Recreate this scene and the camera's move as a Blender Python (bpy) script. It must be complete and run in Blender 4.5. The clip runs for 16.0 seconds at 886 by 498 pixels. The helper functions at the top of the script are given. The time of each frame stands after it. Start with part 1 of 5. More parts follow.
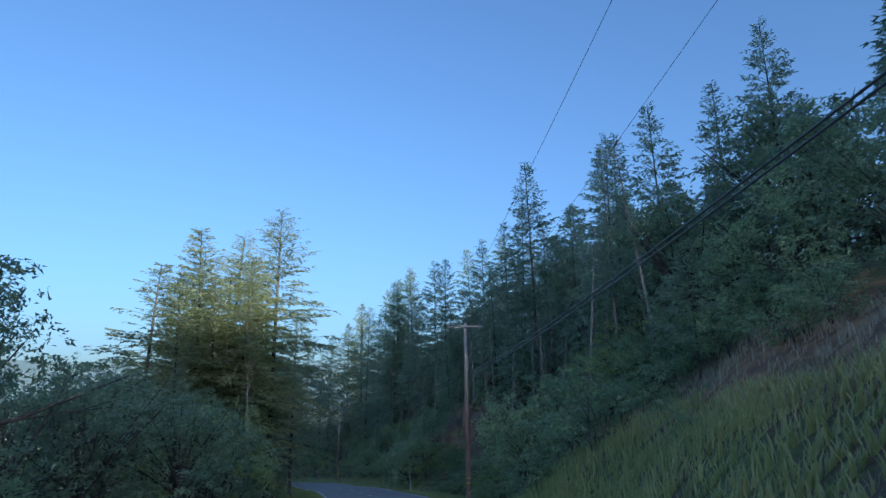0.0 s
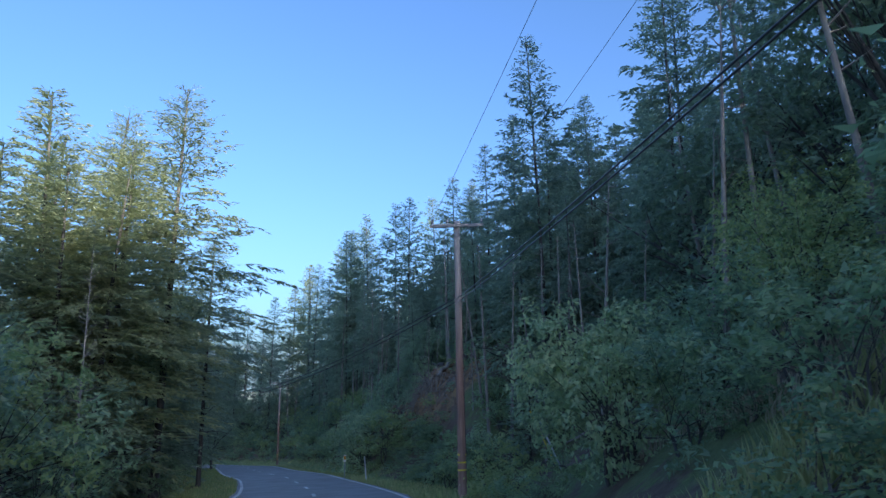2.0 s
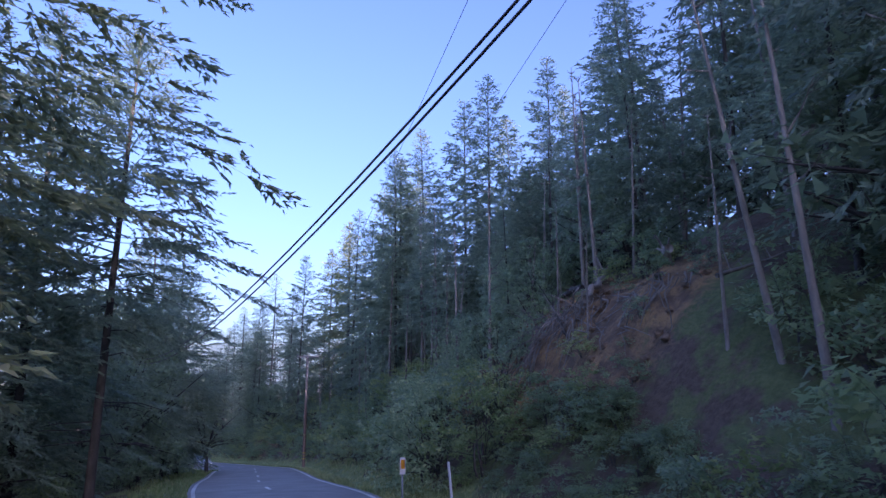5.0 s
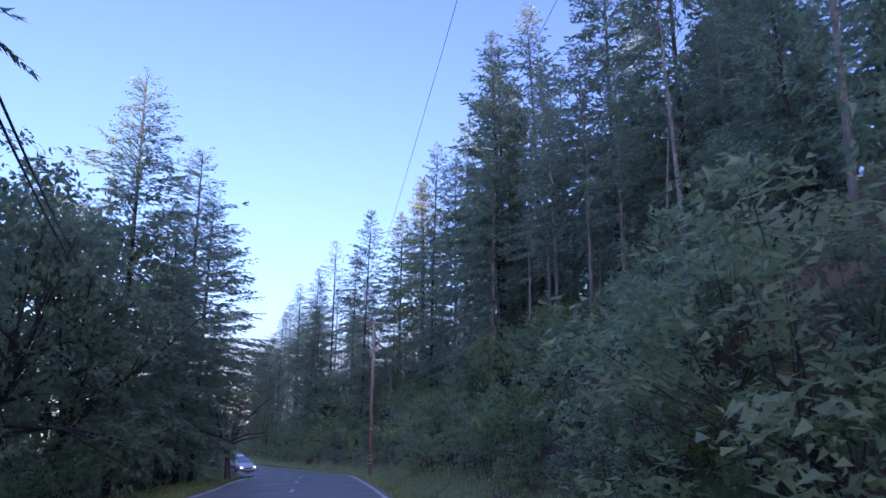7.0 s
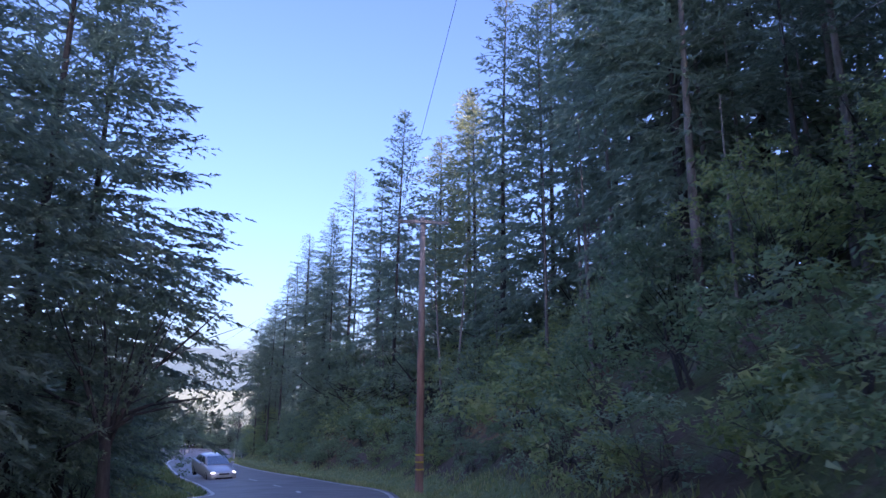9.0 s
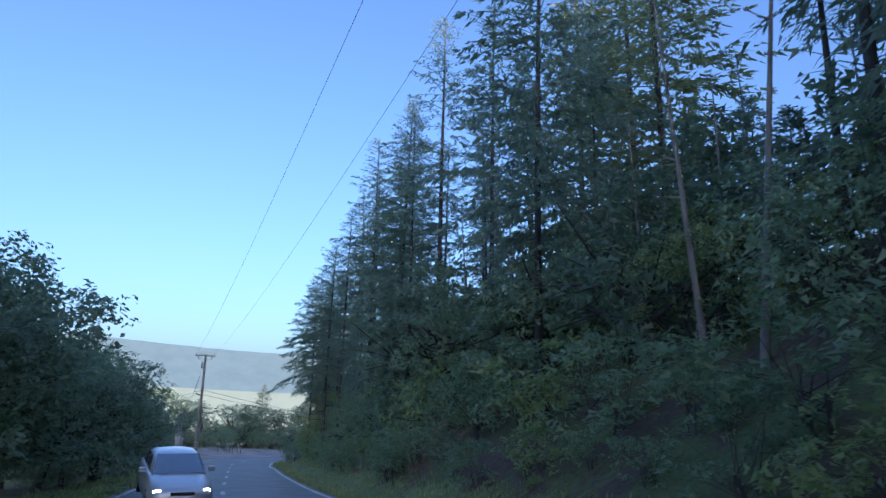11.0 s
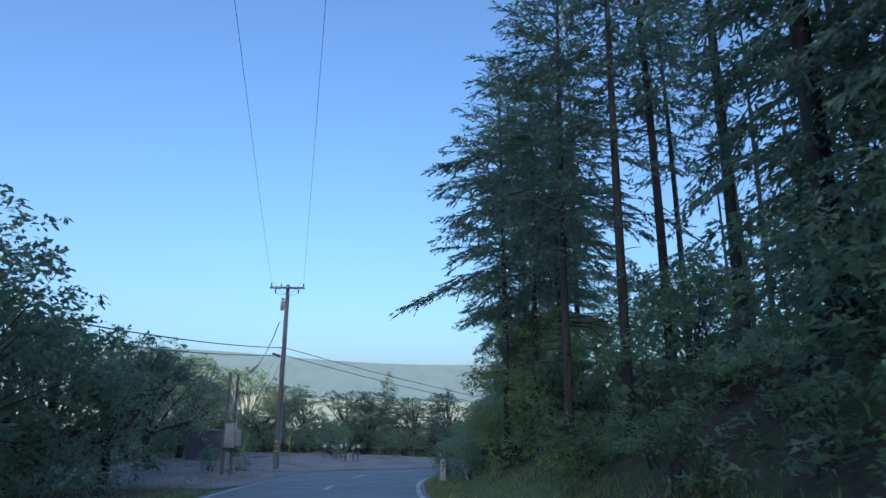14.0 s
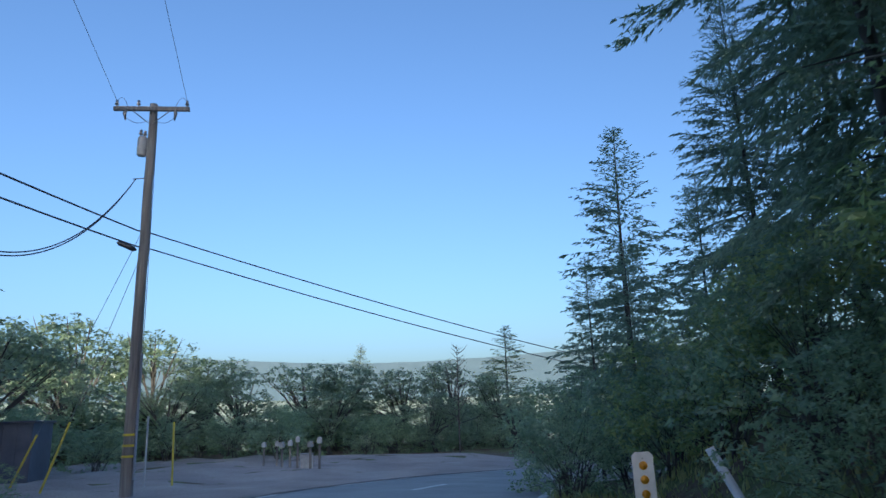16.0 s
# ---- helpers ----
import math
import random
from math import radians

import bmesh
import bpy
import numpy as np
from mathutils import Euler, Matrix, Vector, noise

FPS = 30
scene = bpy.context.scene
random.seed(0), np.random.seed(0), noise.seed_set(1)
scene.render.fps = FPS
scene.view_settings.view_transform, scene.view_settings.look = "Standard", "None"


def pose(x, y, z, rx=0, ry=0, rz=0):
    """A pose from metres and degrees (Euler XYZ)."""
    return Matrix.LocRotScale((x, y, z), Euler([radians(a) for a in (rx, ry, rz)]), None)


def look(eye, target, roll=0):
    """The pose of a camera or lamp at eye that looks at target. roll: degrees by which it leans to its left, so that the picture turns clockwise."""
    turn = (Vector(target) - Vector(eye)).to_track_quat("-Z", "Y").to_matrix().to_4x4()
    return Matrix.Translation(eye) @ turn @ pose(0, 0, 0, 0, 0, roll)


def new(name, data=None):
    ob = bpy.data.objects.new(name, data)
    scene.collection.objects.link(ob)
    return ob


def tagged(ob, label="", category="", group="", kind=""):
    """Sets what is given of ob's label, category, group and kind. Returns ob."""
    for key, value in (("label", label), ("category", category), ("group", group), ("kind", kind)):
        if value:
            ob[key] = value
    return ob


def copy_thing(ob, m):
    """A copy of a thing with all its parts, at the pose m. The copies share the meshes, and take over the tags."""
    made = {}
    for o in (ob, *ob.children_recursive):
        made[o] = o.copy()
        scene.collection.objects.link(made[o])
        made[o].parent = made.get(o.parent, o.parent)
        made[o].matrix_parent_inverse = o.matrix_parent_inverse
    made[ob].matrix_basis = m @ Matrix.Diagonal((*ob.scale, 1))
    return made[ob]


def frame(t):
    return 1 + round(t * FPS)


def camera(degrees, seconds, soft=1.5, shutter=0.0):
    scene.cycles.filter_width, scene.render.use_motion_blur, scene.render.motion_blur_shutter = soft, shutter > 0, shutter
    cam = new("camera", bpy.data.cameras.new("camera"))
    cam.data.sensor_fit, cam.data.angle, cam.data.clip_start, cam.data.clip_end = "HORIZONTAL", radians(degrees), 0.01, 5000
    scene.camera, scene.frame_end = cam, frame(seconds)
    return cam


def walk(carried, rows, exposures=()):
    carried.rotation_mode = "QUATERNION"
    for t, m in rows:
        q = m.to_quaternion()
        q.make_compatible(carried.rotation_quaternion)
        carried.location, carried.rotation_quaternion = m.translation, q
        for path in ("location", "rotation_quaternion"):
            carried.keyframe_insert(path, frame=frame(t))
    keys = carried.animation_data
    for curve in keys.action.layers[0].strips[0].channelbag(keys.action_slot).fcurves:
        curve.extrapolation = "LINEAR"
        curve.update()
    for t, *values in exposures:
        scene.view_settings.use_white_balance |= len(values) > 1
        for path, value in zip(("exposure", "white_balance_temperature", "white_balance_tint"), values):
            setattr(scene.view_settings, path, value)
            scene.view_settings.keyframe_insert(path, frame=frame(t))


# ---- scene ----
cam = camera(68.3, 16.0, soft=1.45, shutter=0.08)
EXPOSURES = [(0, 1.0, 5450, 12), (2.5, 1.5, 5400, 24), (4.5, 1.7, 5650, 49), (8.5, 1.72, 5700, 50), (11, 1.36, 5550, 24), (14, 1.13, 5680, 15), (16, 1.05, 5750, 14)]
PATH = [
    (0, (-0.180, -0.330, 1.213), (-0.170, 1.608, 1.710), -0.74),
    (0.5, (-0.516, 3.786, 0.891), (-0.447, 5.725, 1.377), -0.55),
    (1, (-0.823, 7.424, 0.619), (-0.711, 9.364, 1.093), -0.56),
    (1.5, (-1.049, 11.714, 0.291), (-0.908, 13.657, 0.745), -0.60),
    (2, (-1.121, 15.548, 0.035), (-0.973, 17.493, 0.475), -0.86),
    (2.5, (-1.307, 20.166, -0.434), (-1.154, 22.112, 0.000), -1.21),
    (3, (-1.430, 24.348, -0.783), (-1.285, 26.295, -0.346), -1.10),
    (3.5, (-1.620, 29.252, -1.199), (-1.494, 31.199, -0.759), -1.10),
    (3.7, (-1.738, 30.740, -1.279), (-1.619, 32.688, -0.843), -1.15),
    (5.8, (-4.321, 48.004, -2.640), (-4.412, 49.950, -2.189), -0.15),
    (6, (-4.622, 50.142, -2.882), (-4.739, 52.085, -2.424), -0.25),
    (6.5, (-5.897, 55.282, -3.272), (-6.056, 57.221, -2.809), 0.08),
    (7, (-7.021, 59.955, -3.675), (-7.203, 61.892, -3.213), 0.22),
    (7.5, (-8.233, 65.367, -4.050), (-8.434, 67.303, -3.594), -0.26),
    (8, (-9.657, 70.239, -4.229), (-9.861, 72.176, -3.775), 0.27),
    (8.5, (-11.071, 76.341, -4.673), (-11.294, 78.277, -4.222), 0.10),
    (8.7, (-11.638, 78.234, -4.953), (-11.864, 80.168, -4.495), 0.30),
    (10.8, (-18.543, 102.198, -6.909), (-18.967, 104.093, -6.431), 0.95),
    (11, (-19.464, 104.474, -7.176), (-19.927, 106.359, -6.693), 1.25),
    (11.5, (-22.146, 110.532, -7.715), (-22.709, 112.387, -7.225), 1.18),
    (12, (-24.770, 115.809, -8.100), (-25.414, 117.635, -7.601), 1.40),
    (12.5, (-27.933, 121.359, -8.450), (-28.650, 123.156, -7.945), 1.74),
    (13, (-30.761, 126.101, -8.834), (-31.515, 127.884, -8.331), 1.06),
    (13.5, (-34.141, 131.715, -9.199), (-34.923, 133.485, -8.697), 1.02),
    (14, (-36.981, 136.354, -9.551), (-37.764, 138.124, -9.048), 0.55),
    (14.5, (-40.177, 141.828, -9.802), (-40.954, 143.602, -9.302), -0.07),
    (15, (-42.765, 146.294, -10.117), (-43.524, 148.075, -9.612), -0.55),
    (15.5, (-45.741, 151.364, -10.405), (-46.461, 153.162, -9.908), -1.57),
    (16, (-48.099, 155.575, -10.767), (-48.775, 157.392, -10.275), -2.45),
]
walk(cam, [(t, look(eye, target, roll)) for t, eye, target, roll in PATH], EXPOSURES)

# ---- world, sun and exposure ----
SUN_AZ, SUN_EL = radians(151), radians(9.4)   # azimuth clockwise from +y
world = bpy.data.worlds.new("sky")
scene.world = world
world.use_nodes = True
wn = world.node_tree
sky = wn.nodes.new("ShaderNodeTexSky")
sky.sky_type = "NISHITA"
sky.sun_disc = False
sky.sun_elevation, sky.sun_rotation = SUN_EL, SUN_AZ
sky.air_density, sky.dust_density, sky.ozone_density = 0.95, 3.5, 3.0
wn.links.new(sky.outputs[0], wn.nodes["Background"].inputs[0])
wn.nodes["Background"].inputs[1].default_value = 0.15
sun_data = bpy.data.lights.new("sun", "SUN")
sun_data.energy, sun_data.angle, sun_data.color = 5.0, radians(0.6), (1.0, 0.86, 0.60)
sun = new("sun", sun_data)
sun.matrix_world = look((300 * math.sin(SUN_AZ), 300 * math.cos(SUN_AZ), 300 * math.tan(SUN_EL)), (0, 0, 0))

# ---- materials ----
def material(name):
    m = bpy.data.materials.new(name)
    m.use_nodes = True
    return m, m.node_tree.nodes, m.node_tree.links, m.node_tree.nodes["Principled BSDF"]


def ramp(nodes, stops):
    r = nodes.new("ShaderNodeValToRGB")
    while len(r.color_ramp.elements) < len(stops):
        r.color_ramp.elements.new(0.5)
    for e, (p, c) in zip(r.color_ramp.elements, stops):
        e.position, e.color = p, (*c, 1)
    return r


def noise_tex(nodes, links, scale, detail=4.0, rough=0.6, stretch=None, coords="Object"):
    co = nodes.new("ShaderNodeTexCoord")
    n = nodes.new("ShaderNodeTexNoise")
    n.inputs["Scale"].default_value, n.inputs["Detail"].default_value, n.inputs["Roughness"].default_value = scale, detail, rough
    if stretch:
        mp = nodes.new("ShaderNodeMapping")
        mp.inputs["Scale"].default_value = stretch
        links.new(co.outputs[coords], mp.inputs[0])
        links.new(mp.outputs[0], n.inputs["Vector"])
    else:
        links.new(co.outputs[coords], n.inputs["Vector"])
    return n


def mixed(nodes, links, a, b, fac, kind="MIX"):
    m = nodes.new("ShaderNodeMix")
    m.data_type, m.blend_type = "RGBA", kind
    for socket, v in ((m.inputs[6], a), (m.inputs[7], b), (m.inputs[0], fac)):
        if hasattr(v, "links"):
            links.new(v, socket)
        elif isinstance(v, tuple):
            socket.default_value = (*v, 1)
        else:
            socket.default_value = v
    return m.outputs[2]


def surface(name, low, high, scale, rough=0.85, bump=0.3, scale2=None, metal=0.0, stretch=None, coords="Object"):
    """A worn surface: two colours mixed by noise at two scales, with fine relief."""
    m, n, l, b = material(name)
    n1 = noise_tex(n, l, scale, 5, 0.65, stretch, coords)
    n2 = noise_tex(n, l, scale2 or scale * 0.12, 3, 0.5, None, coords)
    r1 = ramp(n, [(0.3, low), (0.7, high)])
    l.new(n1.outputs[0], r1.inputs[0])
    r2 = ramp(n, [(0.3, (0.62, 0.62, 0.62)), (0.72, (1.0, 1.0, 1.0))])
    l.new(n2.outputs[0], r2.inputs[0])
    l.new(mixed(n, l, r1.outputs[0], r2.outputs[0], 1.0, "MULTIPLY"), b.inputs["Base Color"])
    b.inputs["Roughness"].default_value, b.inputs["Metallic"].default_value = rough, metal
    if bump:
        bp = n.new("ShaderNodeBump")
        bp.inputs["Strength"].default_value, bp.inputs["Distance"].default_value = bump, 0.02
        l.new(n1.outputs[0], bp.inputs["Height"])
        l.new(bp.outputs[0], b.inputs["Normal"])
    return m


def foliage(name, dark, light, see=0.3, rough=0.45, spread=0.55, shine=0.8):
    """Leaves: the tone varies from leaf to leaf, from clump to clump and from plant to plant; light shines through."""
    m, n, l, b = material(name)
    geo = n.new("ShaderNodeNewGeometry")
    info = n.new("ShaderNodeObjectInfo")
    clump = noise_tex(n, l, 0.9, 3, 0.6)
    tone = n.new("ShaderNodeMath")
    tone.operation = "MULTIPLY_ADD"
    l.new(geo.outputs["Random Per Island"], tone.inputs[0])
    tone.inputs[1].default_value = spread
    add = n.new("ShaderNodeMath")
    add.operation = "MULTIPLY_ADD"
    l.new(info.outputs["Random"], add.inputs[0])
    add.inputs[1].default_value, add.inputs[2].default_value = 0.35, -0.3
    l.new(add.outputs[0], tone.inputs[2])
    tot = n.new("ShaderNodeMath")
    l.new(tone.outputs[0], tot.inputs[0])
    l.new(clump.outputs[0], tot.inputs[1])
    r = ramp(n, [(0.15, dark), (0.95, light)])
    l.new(tot.outputs[0], r.inputs[0])
    l.new(r.outputs[0], b.inputs["Base Color"])
    b.inputs["Roughness"].default_value = rough
    b.inputs["Specular IOR Level"].default_value = shine
    tr = n.new("ShaderNodeBsdfTranslucent")
    l.new(mixed(n, l, r.outputs[0], (1.8, 1.75, 1.6), 1.0, "MULTIPLY"), tr.inputs[0])
    mx = n.new("ShaderNodeMixShader")
    mx.inputs[0].default_value = see + 0.1
    l.new(b.outputs[0], mx.inputs[1])
    l.new(tr.outputs[0], mx.inputs[2])
    l.new(mx.outputs[0], n["Material Output"].inputs[0])
    return m


M_FIR = foliage("fir_needles", (0.085, 0.140, 0.115), (0.235, 0.310, 0.220), 0.42)
M_FIR_OLIVE = foliage("fir_needles_olive", (0.092, 0.135, 0.088), (0.290, 0.325, 0.170), 0.42)
M_OAK = foliage("oak_leaves", (0.075, 0.124, 0.090), (0.198, 0.270, 0.162), 0.38)
M_SHRUB = foliage("shrub_leaves", (0.090, 0.164, 0.096), (0.240, 0.325, 0.172), 0.42)
M_SHRUB_GREY = foliage("shrub_leaves_grey", (0.098, 0.172, 0.118), (0.245, 0.335, 0.205), 0.38)
M_SHRUB_BRIGHT = foliage("shrub_leaves_bright", (0.115, 0.200, 0.080), (0.300, 0.350, 0.150), 0.42)
M_GRASS = foliage("grass_blades", (0.140, 0.234, 0.078), (0.360, 0.360, 0.172), 0.35)
M_SHRUB_PALE = foliage("shrub_leaves_pale", (0.128, 0.218, 0.132), (0.310, 0.390, 0.215), 0.35)
M_DRY = foliage("dry_grass_blades", (0.190, 0.165, 0.120), (0.400, 0.360, 0.280), 0.3)
M_BARK = surface("fir_bark", (0.045, 0.043, 0.041), (0.125, 0.118, 0.111), 9, 0.95, 0.8, 0.6, stretch=(1, 1, 0.25))
M_PALE = surface("pale_bark", (0.200, 0.180, 0.160), (0.400, 0.370, 0.330), 8, 0.9, 0.5, 0.5, stretch=(1, 1, 0.3))
M_POLE_RED = surface("treated_pole_wood", (0.180, 0.110, 0.086), (0.360, 0.245, 0.200), 14, 0.85, 0.6, 0.5, stretch=(1, 1, 0.06))
M_POLE_GREY = surface("weathered_pole_wood", (0.130, 0.122, 0.116), (0.300, 0.285, 0.270), 14, 0.85, 0.6, 0.4, stretch=(1, 1, 0.06))
M_ARM = surface("silvered_crossarm_wood", (0.26, 0.25, 0.24), (0.47, 0.45, 0.43), 14, 0.85, 0.5, 0.4, stretch=(0.06, 1, 1))
M_POLE_RED_NODES = M_POLE_RED.node_tree.nodes
_co = M_POLE_RED_NODES.new("ShaderNodeTexCoord")
_sep = M_POLE_RED_NODES.new("ShaderNodeSeparateXYZ")
M_POLE_RED.node_tree.links.new(_co.outputs["Generated"], _sep.inputs[0])
_age = ramp(M_POLE_RED_NODES, [(0.45, (0, 0, 0)), (0.85, (1, 1, 1))])
M_POLE_RED.node_tree.links.new(_sep.outputs[2], _age.inputs[0])
_old = M_POLE_RED_NODES["Principled BSDF"].inputs["Base Color"].links[0].from_socket
M_POLE_RED.node_tree.links.new(mixed(M_POLE_RED_NODES, M_POLE_RED.node_tree.links, _old, (0.36, 0.33, 0.31), _age.outputs[0]), M_POLE_RED_NODES["Principled BSDF"].inputs["Base Color"])
M_STEEL = surface("galvanised_steel", (0.30, 0.31, 0.32), (0.46, 0.47, 0.48), 20, 0.45, 0.1, metal=0.7)
M_GREY_PAINT = surface("grey_paint", (0.36, 0.38, 0.39), (0.50, 0.52, 0.53), 9, 0.5, 0.08)
M_CABLE = surface("black_cable", (0.030, 0.030, 0.034), (0.075, 0.075, 0.080), 30, 0.38, 0.1)
M_WIRE = surface("aluminium_wire", (0.10, 0.10, 0.11), (0.20, 0.20, 0.21), 30, 0.5, 0.05, metal=0.5)
M_PORCELAIN = surface("glazed_porcelain", (0.20, 0.20, 0.21), (0.30, 0.30, 0.31), 12, 0.2, 0.0)
M_YELLOW = surface("yellow_plastic", (0.55, 0.42, 0.03), (0.75, 0.60, 0.06), 14, 0.45, 0.05)
M_WHITE = surface("white_panel_paint", (0.66, 0.68, 0.70), (0.80, 0.81, 0.82), 10, 0.5, 0.05)
M_AMBER = surface("amber_reflector", (0.65, 0.27, 0.02), (0.85, 0.40, 0.04), 40, 0.2, 0.05)
M_LINE = surface("white_road_paint", (0.58, 0.59, 0.59), (0.86, 0.87, 0.87), 5, 0.7, 0.15, 0.7)
M_SHED = surface("dark_blue_sheet", (0.070, 0.085, 0.130), (0.110, 0.130, 0.180), 3, 0.6, 0.1)


def ground_material():
    """Forest floor with duff and moss; grass green and bare earth mixed in patches."""
    m, n, l, b = material("forest_floor")
    fine = noise_tex(n, l, 6.0, 6, 0.7)
    mid = noise_tex(n, l, 0.55, 5, 0.65)
    big = noise_tex(n, l, 0.09, 4, 0.55)
    duff = ramp(n, [(0.3, (0.075, 0.055, 0.042)), (0.75, (0.190, 0.145, 0.105))])
    green = ramp(n, [(0.3, (0.075, 0.115, 0.042)), (0.75, (0.190, 0.230, 0.090))])
    earth = ramp(n, [(0.3, (0.080, 0.050, 0.035)), (0.75, (0.200, 0.130, 0.090))])
    for r in (duff, green, earth):
        l.new(fine.outputs[0], r.inputs[0])
    where = ramp(n, [(0.44, (0, 0, 0)), (0.54, (1, 1, 1))])
    l.new(mid.outputs[0], where.inputs[0])
    patch = ramp(n, [(0.54, (0, 0, 0)), (0.66, (1, 1, 1))])
    l.new(big.outputs[0], patch.inputs[0])
    c = mixed(n, l, duff.outputs[0], green.outputs[0], where.outputs[0])
    c = mixed(n, l, c, earth.outputs[0], patch.outputs[0])
    soil = ramp(n, [(0.25, (0.085, 0.058, 0.038)), (0.55, (0.215, 0.142, 0.088)), (0.8, (0.370, 0.260, 0.165))])
    turf = ramp(n, [(0.3, (0.120, 0.175, 0.060)), (0.75, (0.290, 0.345, 0.145))])
    clod = noise_tex(n, l, 1.6, 6, 0.7)
    l.new(clod.outputs[0], soil.inputs[0])
    ochre = ramp(n, [(0.46, (0, 0, 0)), (0.64, (0.75, 0.75, 0.75))])
    vein = noise_tex(n, l, 0.8, 5, 0.7)
    l.new(vein.outputs[0], ochre.inputs[0])
    soil_c = mixed(n, l, soil.outputs[0], (0.43, 0.265, 0.110), ochre.outputs[0])
    l.new(fine.outputs[0], turf.inputs[0])
    for mask, colour in (("soil", soil_c), ("turf", turf.outputs[0])):
        at_ = n.new("ShaderNodeAttribute")
        at_.attribute_name = mask
        edge = n.new("ShaderNodeMath")
        edge.operation = "MULTIPLY_ADD"
        l.new(fine.outputs[0], edge.inputs[0])
        edge.inputs[1].default_value = 0.5
        l.new(at_.outputs["Fac"], edge.inputs[2])
        lim = ramp(n, [(0.68, (0, 0, 0)), (0.82, (1, 1, 1))])
        l.new(edge.outputs[0], lim.inputs[0])
        c = mixed(n, l, c, colour, lim.outputs[0])
    l.new(c, b.inputs["Base Color"])
    b.inputs["Roughness"].default_value = 0.95
    bp = n.new("ShaderNodeBump")
    bp.inputs["Strength"].default_value, bp.inputs["Distance"].default_value = 0.9, 0.08
    l.new(fine.outputs[0], bp.inputs["Height"])
    lump = n.new("ShaderNodeBump")
    lump.inputs["Strength"].default_value, lump.inputs["Distance"].default_value = 0.8, 0.30
    l.new(clod.outputs[0], lump.inputs["Height"])
    l.new(bp.outputs[0], lump.inputs["Normal"])
    l.new(lump.outputs[0], b.inputs["Normal"])
    return m


def asphalt_material():
    m, n, l, b = material("asphalt")
    grit = noise_tex(n, l, 60, 4, 0.7)
    mid = noise_tex(n, l, 0.7, 5, 0.6)
    base = ramp(n, [(0.3, (0.150, 0.153, 0.158)), (0.75, (0.265, 0.268, 0.272))])
    l.new(grit.outputs[0], base.inputs[0])
    worn = ramp(n, [(0.35, (0.72, 0.72, 0.72)), (0.7, (1.15, 1.15, 1.15))])
    l.new(mid.outputs[0], worn.inputs[0])
    l.new(mixed(n, l, base.outputs[0], worn.outputs[0], 1.0, "MULTIPLY"), b.inputs["Base Color"])
    b.inputs["Roughness"].default_value = 0.58
    bp = n.new("ShaderNodeBump")
    bp.inputs["Strength"].default_value, bp.inputs["Distance"].default_value = 0.5, 0.01
    l.new(grit.outputs[0], bp.inputs["Height"])
    l.new(bp.outputs[0], b.inputs["Normal"])
    return m


M_GROUND = ground_material()
M_ASPHALT = asphalt_material()
M_EARTH = surface("red_earth", (0.095, 0.064, 0.042), (0.330, 0.225, 0.145), 7, 0.95, 0.9, 1.2)
M_GRAVEL = surface("gravel", (0.27, 0.245, 0.23), (0.52, 0.475, 0.45), 22, 0.95, 0.9, 0.35)


def hazy_hills_material(name, low, high, glow):
    """Wooded hills; the haze of miles of air is put into colour and glow."""
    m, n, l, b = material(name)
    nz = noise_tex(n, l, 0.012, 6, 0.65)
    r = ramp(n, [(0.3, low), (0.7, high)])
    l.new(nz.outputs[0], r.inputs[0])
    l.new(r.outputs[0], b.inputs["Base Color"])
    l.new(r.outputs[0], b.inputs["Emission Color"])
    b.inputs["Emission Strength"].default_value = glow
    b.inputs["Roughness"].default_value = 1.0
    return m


# air haze painted in: bluish on the ridge, paler and greener low down
M_HILL_HAZE_FAR = hazy_hills_material("far_hills_haze_glow", (0.041, 0.066, 0.076), (0.053, 0.080, 0.090), 1.0)
M_HILL_HAZE_NEAR = hazy_hills_material("near_hills_haze_glow", (0.095, 0.122, 0.108), (0.122, 0.148, 0.122), 0.5)

# ---- mesh helpers ----
def mesh_ob(name, verts, faces, mat, parent=None, smooth=False):
    me = bpy.data.meshes.new(name)
    if isinstance(faces, np.ndarray):
        faces = faces.tolist()
    if isinstance(verts, np.ndarray):
        verts = verts.tolist()
    me.from_pydata(verts, [], faces)
    me.materials.append(mat)
    if smooth:
        me.polygons.foreach_set("use_smooth", [True] * len(me.polygons))
    me.update()
    ob = new(name, me)
    if parent:
        ob.parent = parent
    return ob


def part(name, bm, mat, parent=None, label=""):
    me = bpy.data.meshes.new(name)
    bm.normal_update()
    bm.to_mesh(me)
    bm.free()
    me.materials.append(mat)
    ob = new(name, me)
    if parent:
        ob.parent = parent
    return tagged(ob, label)


